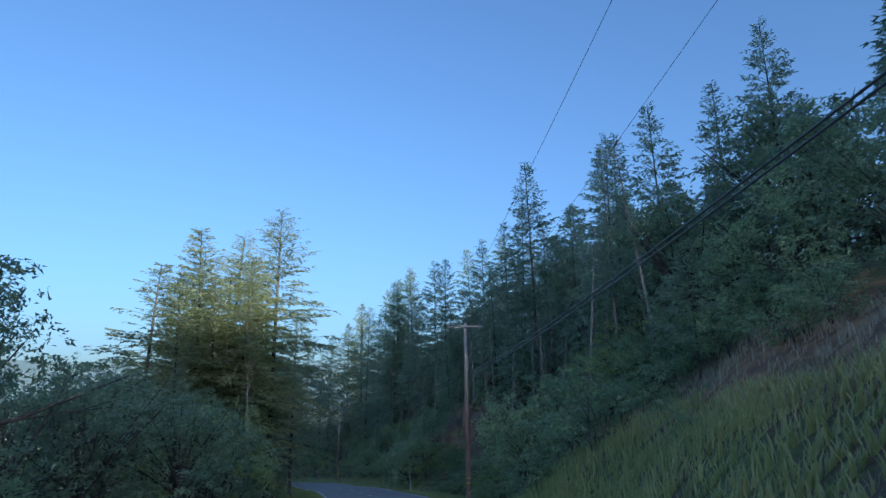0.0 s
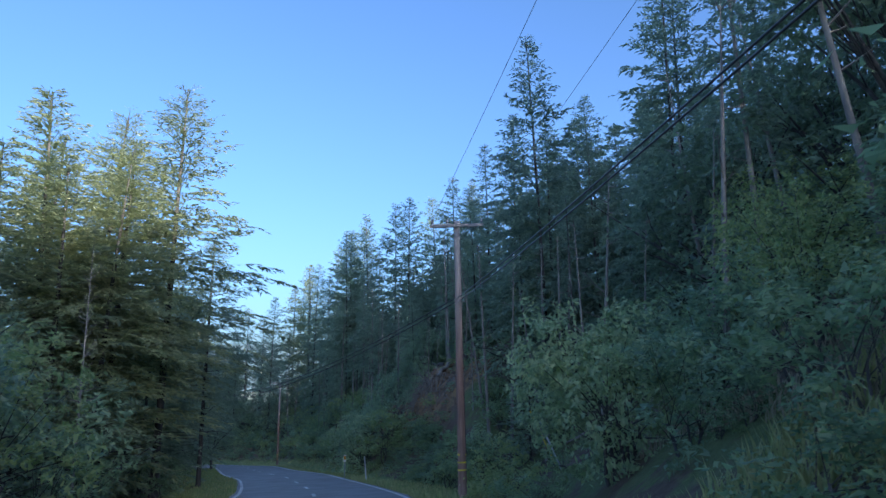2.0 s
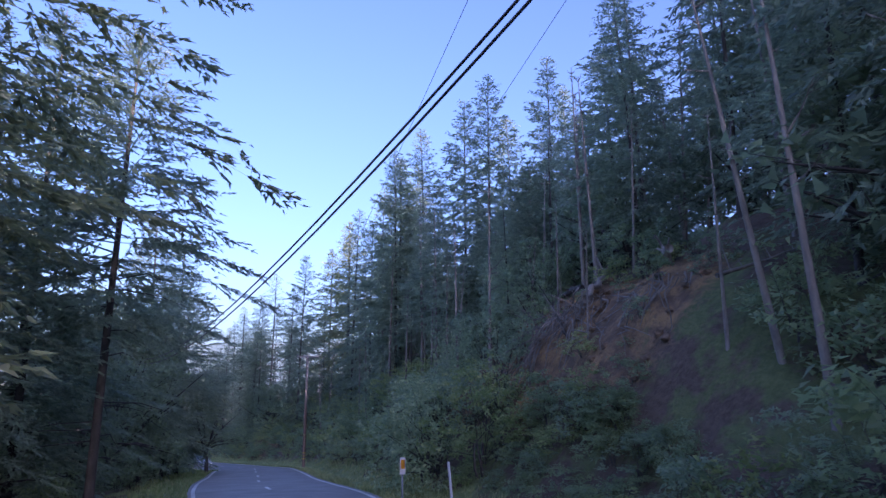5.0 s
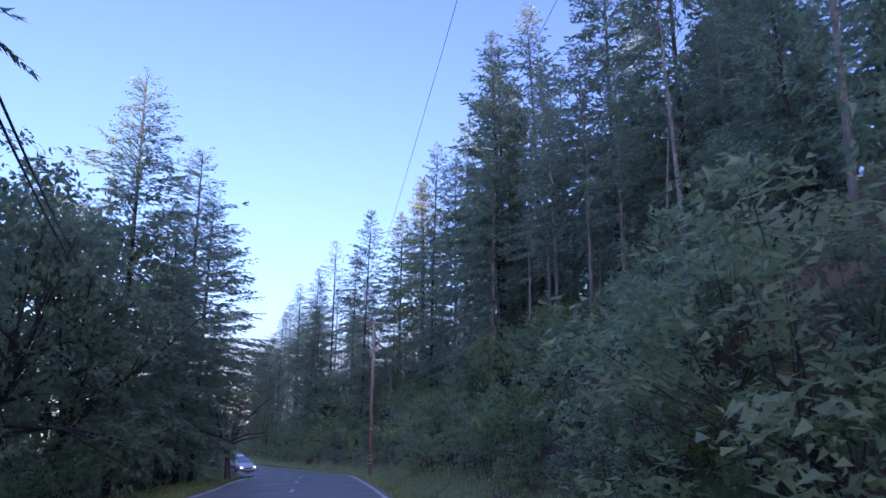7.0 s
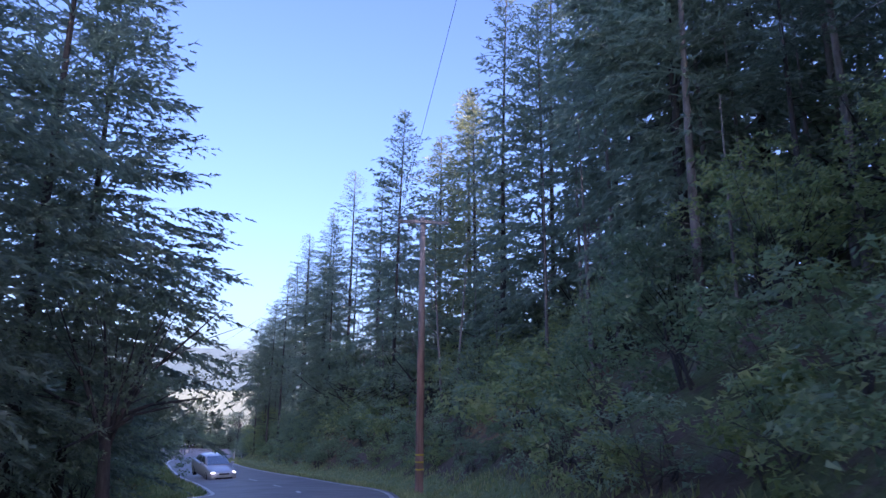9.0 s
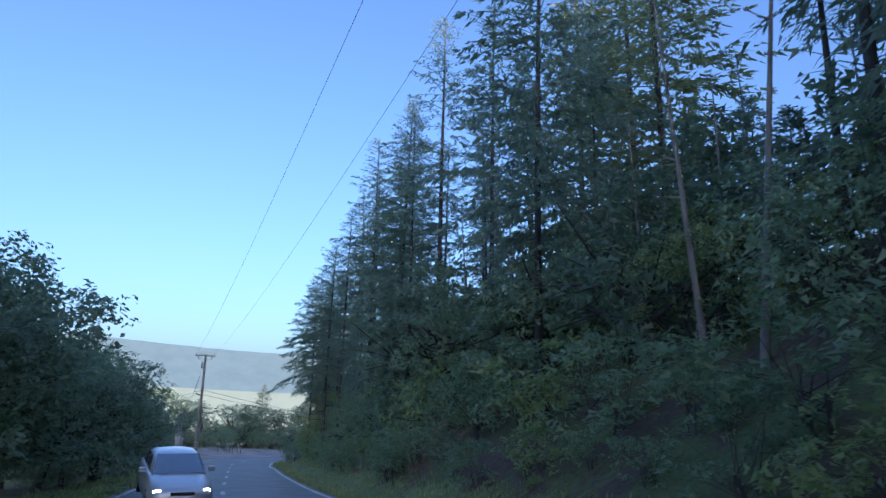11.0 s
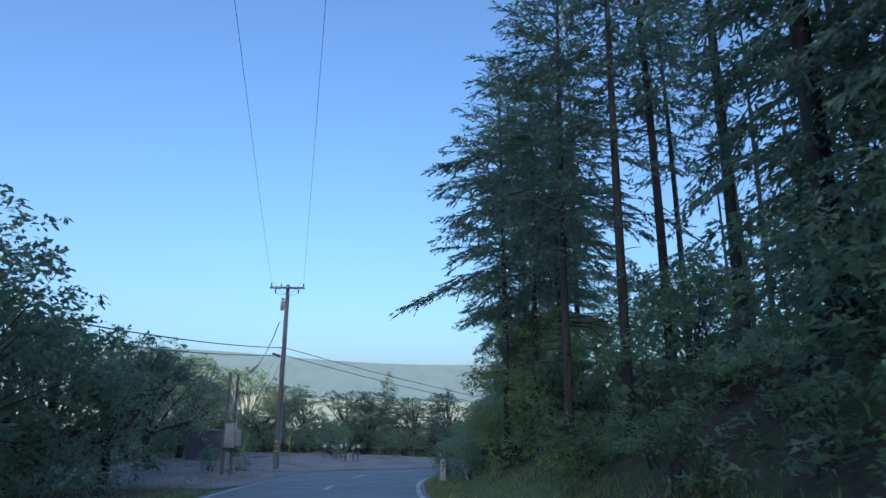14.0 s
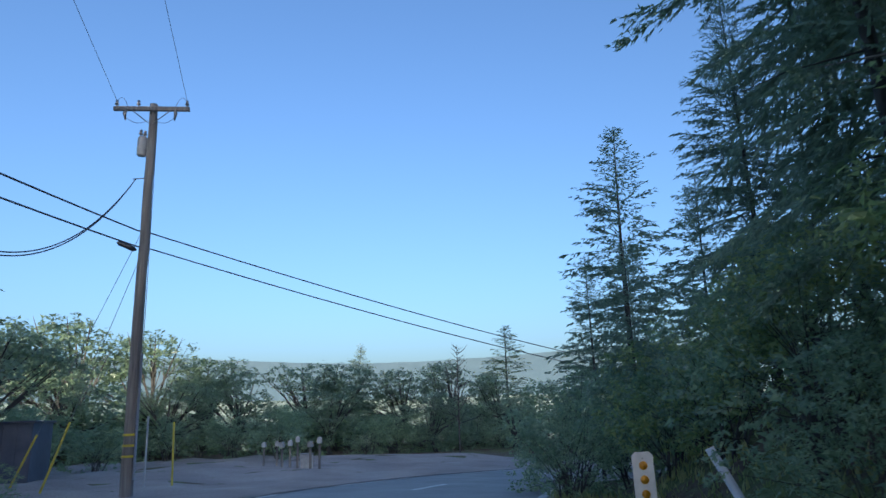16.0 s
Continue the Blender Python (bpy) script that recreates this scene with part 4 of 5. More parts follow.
for x, y, tall in ((-48.8, 168.8, 2.4), (-50.5, 167.4, 1.7), (-50.8, 169.9, 2.2), (-51.2, 172.6, 3.0), (-47.9, 166.6, 2.6), (-46.5, 164.8, 2.6), (-46.0, 171.5, 3.4), (-48.6, 173.4, 3.4), (-45.2, 167.6, 2.8), (-44.6, 161.4, 3.2),
                   (-42.4, 158.4, 4.6), (-50.0, 178.4, 3.4), (-49.8, 172.0, 2.6), (-46.8, 161.6, 1.8), (-60.9, 164.6, 1.1), (-61.6, 163.2, 1.4), (6.4, 36.4, 1.6), (9.4, 30.8, 4.2),
                   (11.4, 20.2, 5.0), (12.2, 16.6, 5.4), (10.6, 24.6, 4.2), (-11.0, 31.3, 5.6), (-12.7, 33.7, 6.0), (-10.0, 27.0, 4.6), (-1.6, 64.5, 4.2), (-3.6, 68.2, 4.8), (-0.6, 67.5, 4.2), (-46.8, 163.6, 2.5), (-45.4, 161.2, 2.4), (-4.4, 71.5, 2.6), (-3.2, 73.5, 3.0)):
    bushes.append((x, y))
    plant(BUSHES[2 if (x, y) in ((-11.0, 31.3), (9.4, 30.8)) else rnd.randrange(3)], x, y, tall=tall, wide=1.05, group="tall brush", rng=rnd)
made = 0
while made < 54 and tries < 20000:
    tries += 1
    s, d = rnd.uniform(70, 172), rnd.uniform(8.4, 13.0)
    x, y = on_road(s, d)
    if any((x - a) ** 2 + (y - b) ** 2 < 2.5 ** 2 for a, b in bushes):
        continue
    if d > 9.5 and 47 < s < 54 or 130 < s < 146 and d < 9.5 or 54 < s < 70:
        continue
    bushes.append((x, y))
    made += 1
    tall = rnd.uniform(2.8, 4.5)
    plant(BUSHES[rnd.randrange(3)], x, y, tall=tall, wide=rnd.uniform(0.9, 1.15), group="tall brush", rng=rnd)
made = 0
while made < 40 and tries < 40000:
    tries += 1
    s, d = rnd.uniform(18, 80), 5.9 + 9 * rnd.random() ** 1.5
    x, y = on_road(s, d)
    if any((x - a) ** 2 + (y - b) ** 2 < 1.7 ** 2 for a, b in bushes):
        continue
    if 54 < s < 61 and d > 7.4 or (x - 5.3) ** 2 + (y - 42.4) ** 2 < 6:
        continue
    bushes.append((x, y))
    made += 1
    k = rnd.uniform(0.55, 1.1) * (0.6 if d < 7 else 1.0)
    plant(rnd.choice(SHRUBS), x, y, tall=3.0 * k, wide=rnd.uniform(0.95, 1.25), group="shrubs on the bank", rng=rnd)
for k in range(22):
    x, y = on_road(rnd.uniform(13, 29), rnd.uniform(7.0, 13.5))
    plant(SHRUBS[rnd.randrange(3)], x, y, tall=rnd.uniform(0.8, 2.2), wide=1.3, group="shrubs on the bank", rng=rnd)
made = 0
while made < 30 and tries < 60000:
    tries += 1
    s, d = rnd.uniform(16, 150), -(6.8 + 6 * rnd.random() ** 1.5)
    x, y = on_road(s, d)
    if any((x - a) ** 2 + (y - b) ** 2 < 2.0 ** 2 for a, b in bushes):
        continue
    bushes.append((x, y))
    made += 1
    plant(rnd.choice(SHRUBS[:3]), x, y, tall=rnd.uniform(1.6, 3.6), wide=rnd.uniform(0.95, 1.25), group="shrubs left of the road", rng=rnd)
made = 0
while made < 8 and tries < 80000:
    tries += 1
    s, d = rnd.uniform(14, 150), rnd.uniform(9.5, 22)
    if 54 < s < 70 and d < 18:
        continue
    x, y = on_road(s, d)
    if clear(x, y, 1.6):
        taken.append((x, y))
        made += 1
        plant(rnd.choice(FILL[:3:2]), x, y, tall=rnd.uniform(3.5, 7.5), wide=1.7, group="young firs", rng=rnd)
for k in range(20):
    x, y = on_road(176 + 1.35 * k, -rnd.uniform(17.5, 21.5))
    bushes.append((x, y))
    plant(BUSHES[rnd.randrange(2)], x, y, tall=rnd.uniform(1.8, 3.0), wide=1.2, group="brush beyond the gravel lot", rng=rnd)
made = 0
while made < 66 and tries < 160000:
    tries += 1
    x, y = rnd.uniform(-90, -58), rnd.uniform(176, 212)
    s_, d_, z_ = road_coords(x, y)
    if d_[0] > -22 or d_[0] < -36 or any((x - a) ** 2 + (y - b) ** 2 < 2.4 ** 2 for a, b in bushes):
        continue
    bushes.append((x, y))
    made += 1
    plant(rnd.choice(SHRUBS[:3]), x, y, tall=rnd.uniform(1.6, 3.4), wide=1.4, group="brush beyond the gravel lot", rng=rnd)
# low leafy trees that close the woods under the firs
for lo, hi, d0, d1, count, h0, h1 in ((24, 140, 12.5, 24, 70, 4.5, 8.0), (118, 151, 9.5, 17, 18, 5.5, 8.5), (38, 62, -15, -8.5, 15, 4.0, 6.5), (62, 112, -15, -7.5, 16, 3.0, 5.5)):
    for k in range(count):
        s, d = lo + (hi - lo) * (k + rnd.random()) / count, rnd.uniform(d0, d1)
        if 52 < s < 72 and 0 < d < 15:
            continue
        x, y = on_road(s, d)
        plant(UNDERSTORY, x, y, tall=rnd.uniform(h0, h1), wide=rnd.uniform(0.9, 1.4), group="young trees under the firs", rng=rnd)
for ob in MASTERS - USED:
    for o in (*ob.children_recursive, ob):
        bpy.data.objects.remove(o)


def grass(name, n, place, tall, label, mat=M_GRASS):
    """Tufts of grass blades over a stretch of ground."""
    rng = np.random.RandomState(n)
    xy = np.array([place(rng) for k in range(n)])
    z = land(xy[:, 0], xy[:, 1])
    a, ln = rng.uniform(0, 6.28, n), tall * rng.uniform(0.4, 1.2, n)
    b = a + rng.uniform(1.2, 1.9, n)
    w = 0.014 + 0.012 * rng.rand(n)
    foot = np.stack([xy[:, 0], xy[:, 1], z - 0.03], 1)
    wide = np.stack([np.cos(a) * w, np.sin(a) * w, 0 * a], 1)
    bend = np.stack([np.cos(b) * ln * 0.35, np.sin(b) * ln * 0.35, ln * 0.85], 1)
    half = np.stack([np.cos(b) * ln * 0.10, np.sin(b) * ln * 0.10, ln * 0.5], 1)
    v = np.stack([foot - wide, foot + wide, foot + half + wide * 0.7, foot + half - wide * 0.7, foot + bend], 1)
    i = np.arange(n)[:, None] * 5
    f = np.concatenate([i + np.array([[0, 1, 2, 3]])], 0).tolist() + (i + np.array([[3, 2, 4]])).tolist()
    return tagged(mesh_ob(name, v.reshape(-1, 3), f, mat), label, "grass", kind="stuff")


def verge(lo, hi, a, b):
    def place(rng):
        return on_road(rng.uniform(lo, hi), a + (b - a) * rng.rand() ** 1.2)
    return place


grass("roadside_grass", 30000, verge(14, 180, 3.4, 6.2), 0.26, "green grass on the right-hand verge")
grass("roadside_grass", 20000, verge(14, 165, -3.4, -7.0), 0.24, "green grass on the left-hand verge")
grass("lot_grass", 7000, verge(163, 179, -5.2, -13.0), 0.16, "short dry grass round the pole", M_DRY)
grass("bank_grass", 11000, verge(2, 24, 4.6, 8.8), 0.5, "tall green grass on the steep bank")
grass("dry_grass", 6000, verge(2, 32, 7.6, 13.0), 0.36, "pale dry grass and stalks on the steep bank", M_DRY)


# trunks that stand clear above the brush
def trunk_row(places, kind, group):
    for s, d, tall in places:
        x, y = on_road(s, d)
        plant(TALL[kind], x, y, tall=tall, wide=0.95, group=group, rng=rnd)


trunk_row(((105.6, 11.6, 17), (105.0, 14.5, 18), (95.3, 13.5, 19), (98.0, 15.5, 20), (92.0, 12.5, 18), (101.0, 13.0, 18), (109.0, 12.0, 16)), 1, "pale-trunked firs")
trunk_row(((139.0, 12.5, 16), (142.0, 13.5, 15), (137.0, 14.5, 15), (145.0, 15.0, 15), (148.0, 16.5, 14), (134.0, 13.0, 16), (131.0, 15.0, 16)), 0, "dark-trunked firs")


def fallen_log(x, y, length, radius, turn, tilt, label, bark=None, twigs=6, lift=0.0, seed=1):
    """A stem that lies on the slope, with broken stubs of branches."""
    rng = np.random.RandomState(seed)
    z = float(land(x, y)[0]) + radius * 0.7 + lift
    a, t = radians(turn), radians(tilt)
    d = np.array([math.cos(a) * math.cos(t), math.sin(a) * math.cos(t), math.sin(t)])
    n = 7
    q = np.linspace(-0.5, 0.5, n)
    pts = np.array([x, y, z]) + q[:, None] * d * length + rng.normal(size=(n, 3)) * radius * 0.5
    log = new("fallen_log")
    v, f = tube(pts, np.linspace(radius, radius * 0.45, n), 8)
    mesh_ob("stem", v, f, bark or M_PALE, log, True)
    for k in range(twigs):
        p = pts[rng.randint(1, n)]
        e = p + (d * 0.6 + rng.normal(size=3) * 0.6 + np.array([0, 0, 0.35])) * length * rng.uniform(0.08, 0.22)
        g = e + (d * 0.5 + rng.normal(size=3) * 0.5) * length * 0.08
        v, f = tube([p, e, g], [radius * 0.35, radius * 0.2, radius * 0.06], 4, False)
        mesh_ob("branch_stub", v, f, bark or M_PALE, log, True)
    return tagged(log, label, "log", "fallen logs")


LOG_LABEL = "grey fallen log with broken branch stubs on the slope"
for k, (s, d, length, radius, turn, tilt) in enumerate(((66.5, 11.8, 3.6, 0.13, 100, 3), (60.5, 12.6, 4.2, 0.15, 75, 4), (62.3, 10.9, 3.6, 0.15, 60, 28), (63.0, 9.8, 2.6, 0.07, 110, 50),
                                                        (47.3, 13.3, 3.4, 0.06, 150, -20), (46.0, 11.0, 2.6, 0.05, 30, 12), (137.0, 8.6, 2.8, 0.07, 100, -24), (135.2, 8.0, 2.0, 0.05, 130, -35),
                                                        (55.0, 12.0, 3.0, 0.06, 20, 18), (40.5, 9.5, 2.4, 0.05, 170, 10), (42.5, 12.0, 3.8, 0.05, 10, 24), (70.5, 12.5, 3.0, 0.08, 120, 12))):
    x, y = on_road(s, d)
    fallen_log(x, y, length, radius, turn, tilt, LOG_LABEL, M_PALE if k % 3 else M_BARK, 7, 0.1, 80 + k)


# roots that hang out of the raw cut
def hanging_roots(s, d, seed):
    rng = np.random.RandomState(seed)
    x, y = on_road(s, d)
    z = float(land(x, y)[0])
    tangle = new("exposed_roots")
    for k in range(18):
        p = np.array([x, y, z]) + rng.normal(size=3) * (0.5, 0.8, 0.25)
        pts = [p]
        for j in range(4):
            q = pts[-1] + np.array([-0.12 + rng.normal() * 0.12, rng.normal() * 0.22, -0.34 + rng.normal() * 0.14])
            q[2] = max(q[2], float(land(q[0], q[1])[0]) + 0.06)
            pts.append(q)
        v, f = tube(pts, np.array([0.034, 0.028, 0.022, 0.014, 0.006]) * rng.uniform(0.6, 1.3), 4, False)
        mesh_ob("hanging_root", v, f, M_PALE, tangle, True)
    return tagged(tangle, "tangle of pale exposed roots on red soil", "roots", "exposed roots")


for k, (s, d) in enumerate(((62.0, 10.6), (63.6, 9.9), (64.4, 9.6), (65.2, 9.5), (57.5, 10.8))):
    hanging_roots(s, d, 200 + k)

def dead_brush(s, d, seed):
    """A tangle of dead twigs caught on the slope."""
    rng = np.random.RandomState(seed)
    x, y = on_road(s, d)
    base = np.array([x, y, float(land(x, y)[0]) + 0.15])
    heap = new("dead_brush")
    for k in range(26):
        p = base + rng.normal(size=3) * (0.45, 0.9, 0.18)
        e = np.array([rng.normal() * 0.35 - 0.15, rng.normal(), rng.normal() * 0.35])
        e *= rng.uniform(0.5, 1.1) / np.linalg.norm(e)
        pts = [p, p + e + rng.normal(size=3) * 0.06, p + e * 1.9 + rng.normal(size=3) * 0.14 - np.array([0, 0, 0.12])]
        for q in pts:
            q[2] = max(q[2], float(land(q[0], q[1])[0]) + 0.04)
        v, f = tube(pts, np.array([0.020, 0.013, 0.004]) * rng.uniform(0.6, 1.5), 4, False)
        mesh_ob("twig", v, f, M_PALE, heap, True)
    return tagged(heap, "tangle of pale dead twigs on the raw cut", "brushwood", "dead brush")


for k, (s, d) in enumerate(((63.4, 9.9), (64.6, 9.8), (62.2, 10.2), (59.2, 9.6), (66.4, 10.6), (136.5, 8.2))):
    dead_brush(s, d, 420 + k)
x, y = on_road(60.6, 9.7)
plant(STEM, x, y, tall=4.4, lean=(3, 4), group="bare stems on the hillside", rng=rnd)
for k in range(24):
    x, y = on_road(rnd.uniform(54, 68), rnd.uniform(7.0, 8.4))
    plant(SHRUBS[rnd.randrange(4)], x, y, tall=rnd.uniform(0.6, 1.1), wide=1.6, group="brush along the bank", rng=rnd)
for k in range(16):
    x, y = on_road(rnd.uniform(51, 64), rnd.uniform(6.2, 8.3))
    plant(SHRUBS[rnd.randrange(4)], x, y, tall=rnd.uniform(0.7, 1.3), wide=1.5, group="brush along the bank", rng=rnd)
for k in range(34):
    x, y = on_road(rnd.uniform(55, 72), rnd.uniform(7.8, 13.0))
    plant(SHRUBS[rnd.randrange(4)], x, y, tall=rnd.uniform(0.35, 1.1), wide=1.3, group="seedlings on the raw cut", rng=rnd)


def earth_clod(s, d, size, seed):
    """A lump of earth or broken rock that has slid from the cut."""
    rng = np.random.RandomState(seed)
    x, y = on_road(s, d)
    bm = bmesh.new()
    bmesh.ops.create_icosphere(bm, subdivisions=2, radius=size)
    for v in bm.verts:
        v.co *= rng.uniform(0.72, 1.2)
        v.co.z *= 0.7
    ob = part("earth_clod", bm, M_EARTH)
    ob.matrix_basis = pose(x, y, float(land(x, y)[0]) + size * 0.25, 0, 0, rng.uniform(0, 360))
    return tagged(ob, "lump of red-brown earth and broken rock", "earth clod", "clods on the raw cut")


for k in range(40):
    earth_clod(rnd.uniform(56, 70), rnd.uniform(8.6, 11.6), rnd.uniform(0.08, 0.22), 300 + k)
for k in range(16):
    earth_clod(rnd.uniform(130, 145), rnd.uniform(5.8, 9.0), rnd.uniform(0.07, 0.2), 360 + k)
for k in range(56):
    x, y = on_road(rnd.uniform(128, 147), rnd.uniform(5.6, 10.5))
    plant(SHRUBS[rnd.randrange(4)], x, y, tall=rnd.uniform(0.6, 1.7), wide=1.2, group="seedlings on the raw cut", rng=rnd)

# ---- poles and lines ----
def sagging(a, b, sag, n=28):
    a, b = np.array(a, float), np.array(b, float)
    t = np.linspace(0, 1, n)[:, None]
    p = a + (b - a) * t
    p[:, 2] -= (4 * sag * t * (1 - t))[:, 0]
    return p


def line_ob(name, a, b, sag, radius, mat, label):
    return tagged(rod(name, sagging(a, b, sag), radius, mat, None, 5), label, "cable")


def insulator(parent, x, z, y=0.0):
    pts = [(x, y, z), (x, y, z + 0.05), (x, y, z + 0.07), (x, y, z + 0.11), (x, y, z + 0.13), (x, y, z + 0.19), (x, y, z + 0.21)]
    v, f = tube(pts, [0.018, 0.018, 0.06, 0.055, 0.035, 0.045, 0.02], 8)
    mesh_ob("insulator", v, f, M_PORCELAIN, parent, True)


def utility_pole(x, y, foot, top, turn, mat, label, bands=True, arm=2.13, radius=0.17):
    """A timber pole with one crossarm, two braces and pin insulators."""
    ob = root("utility_pole", (x, y, foot), turn)
    h = top - foot
    zs = np.linspace(-0.4, h, 14)
    rng = np.random.RandomState(int(abs(x) * 10))
    wob = rng.uniform(-0.012, 0.012, (14, 2))
    v, f = tube(np.stack([wob[:, 0], wob[:, 1], zs], 1), np.linspace(radius, radius * 0.66, 14), 14)
    mesh_ob("pole", v, f, mat, ob, True)
    az = h - 0.22
    box("crossarm", (0, -0.17, az), (arm, 0.09, 0.13), M_ARM if mat is M_POLE_RED else M_POLE_GREY, ob, 0, 0.012)
    for sgn in (-1, 1):
        rod("brace", [(sgn * 0.55, -0.20, az - 0.05), (sgn * 0.04, -0.19, az - 0.48)], 0.014, M_STEEL, ob, 5)
        insulator(ob, sgn * (arm / 2 - 0.08), az + 0.06, -0.17)
    insulator(ob, -0.38, az + 0.06, -0.17)
    rod("through_bolt", [(0, -0.26, az), (0, 0.2, az)], 0.012, M_STEEL, ob, 6)
    if bands:
        for k in range(3):
            r = radius * 0.97 + 0.006
            z = 0.55 + 0.27 * k
            v, f = tube([(wob[1, 0], wob[1, 1], z), (wob[1, 0], wob[1, 1], z + 0.06)], r, 14)
            mesh_ob("reflective_band", v, f, M_YELLOW, ob, True)
    rod("ground_wire", [(0.02 + radius * 0.9, 0.06, 0.1), (0.01 + radius * 0.8, 0.05, h * 0.5), (radius * 0.66, 0.04, h - 0.5)], 0.009, M_CABLE, ob, 5)
    return tagged(ob, label, "utility pole", "utility poles")


def arm_end(x, y, top, turn, off):
    a = radians(turn)
    return (x + math.cos(a) * off + 0.17 * math.sin(a), y + math.sin(a) * off - 0.17 * math.cos(a), top + 0.02)


P0, P1, P2, P3 = (6.8, -22.0, 12.1, -8.0), (1.37, 40.74, 6.87, -8.0), (-16.52, 107.2, 2.3, 14.0), (-62.04, 169.13, -1.54, 27.0)
TALL_LABEL = "tall reddish-brown timber utility pole with a crossarm"
utility_pole(P0[0], P0[1], float(land(P0[0], P0[1])[0]), P0[2], P0[3], M_POLE_RED, TALL_LABEL)
utility_pole(P1[0], P1[1], -3.2, P1[2], P1[3], M_POLE_RED, TALL_LABEL + " and yellow bands")
utility_pole(P2[0], P2[1], -8.3, P2[2], P2[3], M_POLE_RED, TALL_LABEL + " and yellow bands")
pole3 = utility_pole(P3[0], P3[1], -12.05, P3[2], P3[3], M_POLE_GREY, "weathered timber utility pole with crossarm and grey transformer", True, 2.13, 0.165)
for a, b in ((P0, P1), (P1, P2), (P2, P3)):
    for off in (-0.985, 0.985):
        line_ob("power_line", arm_end(a[0], a[1], a[2], a[3], off), arm_end(b[0], b[1], b[2], b[3], off), 0.9, 0.0065, M_WIRE, "thin bare overhead power line between poles")
for k, dz in enumerate((-0.1, 0.2)):
    line_ob("telephone_cable", (6.4, -22, 6.6 + 0.2 * dz), (1.30, 40.74, 3.65 + 0.5 * dz), 1.0, 0.019, M_CABLE, "thick black sagging telephone cable")
    line_ob("telephone_cable", (1.22, 40.74, 3.65 + 0.5 * dz), (-25.0, 87.7, 0.85 + dz), 2.0, 0.022, M_CABLE, "thick black sagging telephone cable")
    line_ob("telephone_cable", (-62.1, 169.0, -5.9 + 0.45 * k), (-48.0, 134.0, -7.8 + 0.5 * k), 0.5, 0.022, M_CABLE, "thick black sagging telephone cable")
    line_ob("telephone_cable", (-62.0, 169.2, -5.9 + 0.45 * k), (-45.0, 201.0, -10.3 + 0.45 * k), 0.6, 0.020, M_CABLE, "thick black sagging telephone cable")
for x, y, top in ((-25.0, 87.85, 1.8), (-48.0, 134.0, -5.6), (-45.0, 201.0, -6.5)):
    g = float(land(x, y)[0])
    q = root("telephone_pole", (x, y, g))
    rod("pole", [(0, 0, -0.4), (0, 0, (top - g) / 2), (0, 0, top - g)], [0.14, 0.125, 0.11], M_POLE_GREY, q, 12)
    box("cable_clamp", (0, -0.13, top - g - 0.9), (0.10, 0.10, 0.5), M_STEEL, q, 0, 0.01)
    tagged(q, "plain weathered timber telephone pole among trees", "telephone pole", "telephone poles")

# transformer, cutouts, drop cable, splice case, guys and conduit on the last pole
H3 = P3[2] + 12.05
body = rod("transformer", [(-0.25, 0, H3 - 1.62), (-0.25, 0, H3 - 1.59), (-0.25, 0, H3 - 1.08), (-0.25, 0, H3 - 1.03)], [0.11, 0.135, 0.135, 0.10], M_GREY_PAINT, pole3, 16, "grey cylindrical transformer")
insulator(body, -0.21, H3 - 1.03, 0.04)
insulator(body, -0.30, H3 - 1.03, -0.04)
for sgn in (-1, 1):
    x = sgn * 0.66
    rod("cutout", [(x, -0.24, H3 - 0.25), (x + 0.05 * sgn, -0.28, H3 - 0.42), (x + 0.02 * sgn, -0.25, H3 - 0.62)], [0.03, 0.055, 0.02], M_PORCELAIN, pole3, 8)
    rod("jumper", sagging((x, -0.26, H3 - 0.55), (sgn * 0.1, -0.1, H3 - 0.55), 0.12, 9), 0.007, M_CABLE, pole3, 4)
    rod("jumper", sagging((sgn * 0.98, -0.17, H3), (sgn * 0.66, -0.2, H3 - 0.2), -0.22, 9), 0.007, M_CABLE, pole3, 4)
for off in (0.0, 0.07):
    line_ob("service_drop", (-62.35 - off, 168.95, P3[2] - 2.35 - off), (-59.75, 162.3, -7.35 - off), 1.15, 0.016, M_CABLE, "black twisted service drop cable")
rod("drop_bracket", [(-0.05, 0, H3 - 2.3), (-0.42, -0.08, H3 - 2.36)], 0.014, M_STEEL, pole3, 6)
rod("splice_case", [(-0.62, -0.3, H3 - 4.28), (-0.55, -0.28, H3 - 4.3), (-0.18, -0.22, H3 - 4.46), (-0.12, -0.2, H3 - 4.48)], [0.02, 0.07, 0.07, 0.02], M_CABLE, pole3, 10)
rod("conduit", [(0.185, -0.08, 0.0), (0.18, -0.08, 3.2)], 0.035, M_STEEL, pole3, 8)


def guy(top, foot, guard, label):
    ob = new("guy_wire")
    rod("strand", [top, foot], 0.008, M_STEEL, ob, 5)
    t, f = np.array(top), np.array(foot)
    u = (t - f) / np.linalg.norm(t - f)
    rod("guard", [f + u * 0.05, f + u * guard], 0.03, M_YELLOW, ob, 8)
    return tagged(ob, label, "guy wire", "guy wires")


def foot_at(x, y):
    return (x, y, float(land(x, y)[0]) - 0.02)


guy((-62.1, 169.2, -5.9), foot_at(-64.8, 168.9), 2.0, "steel guy wire with a yellow plastic guard")
y_stake = rod("marker_stake", [foot_at(-63.3, 172.1), np.array(foot_at(-63.3, 172.1)) + (-0.15, 0.1, 1.9)], 0.03, M_YELLOW, None, 8)
tagged(y_stake, "tall thin yellow marker stake in the grass", "stake")
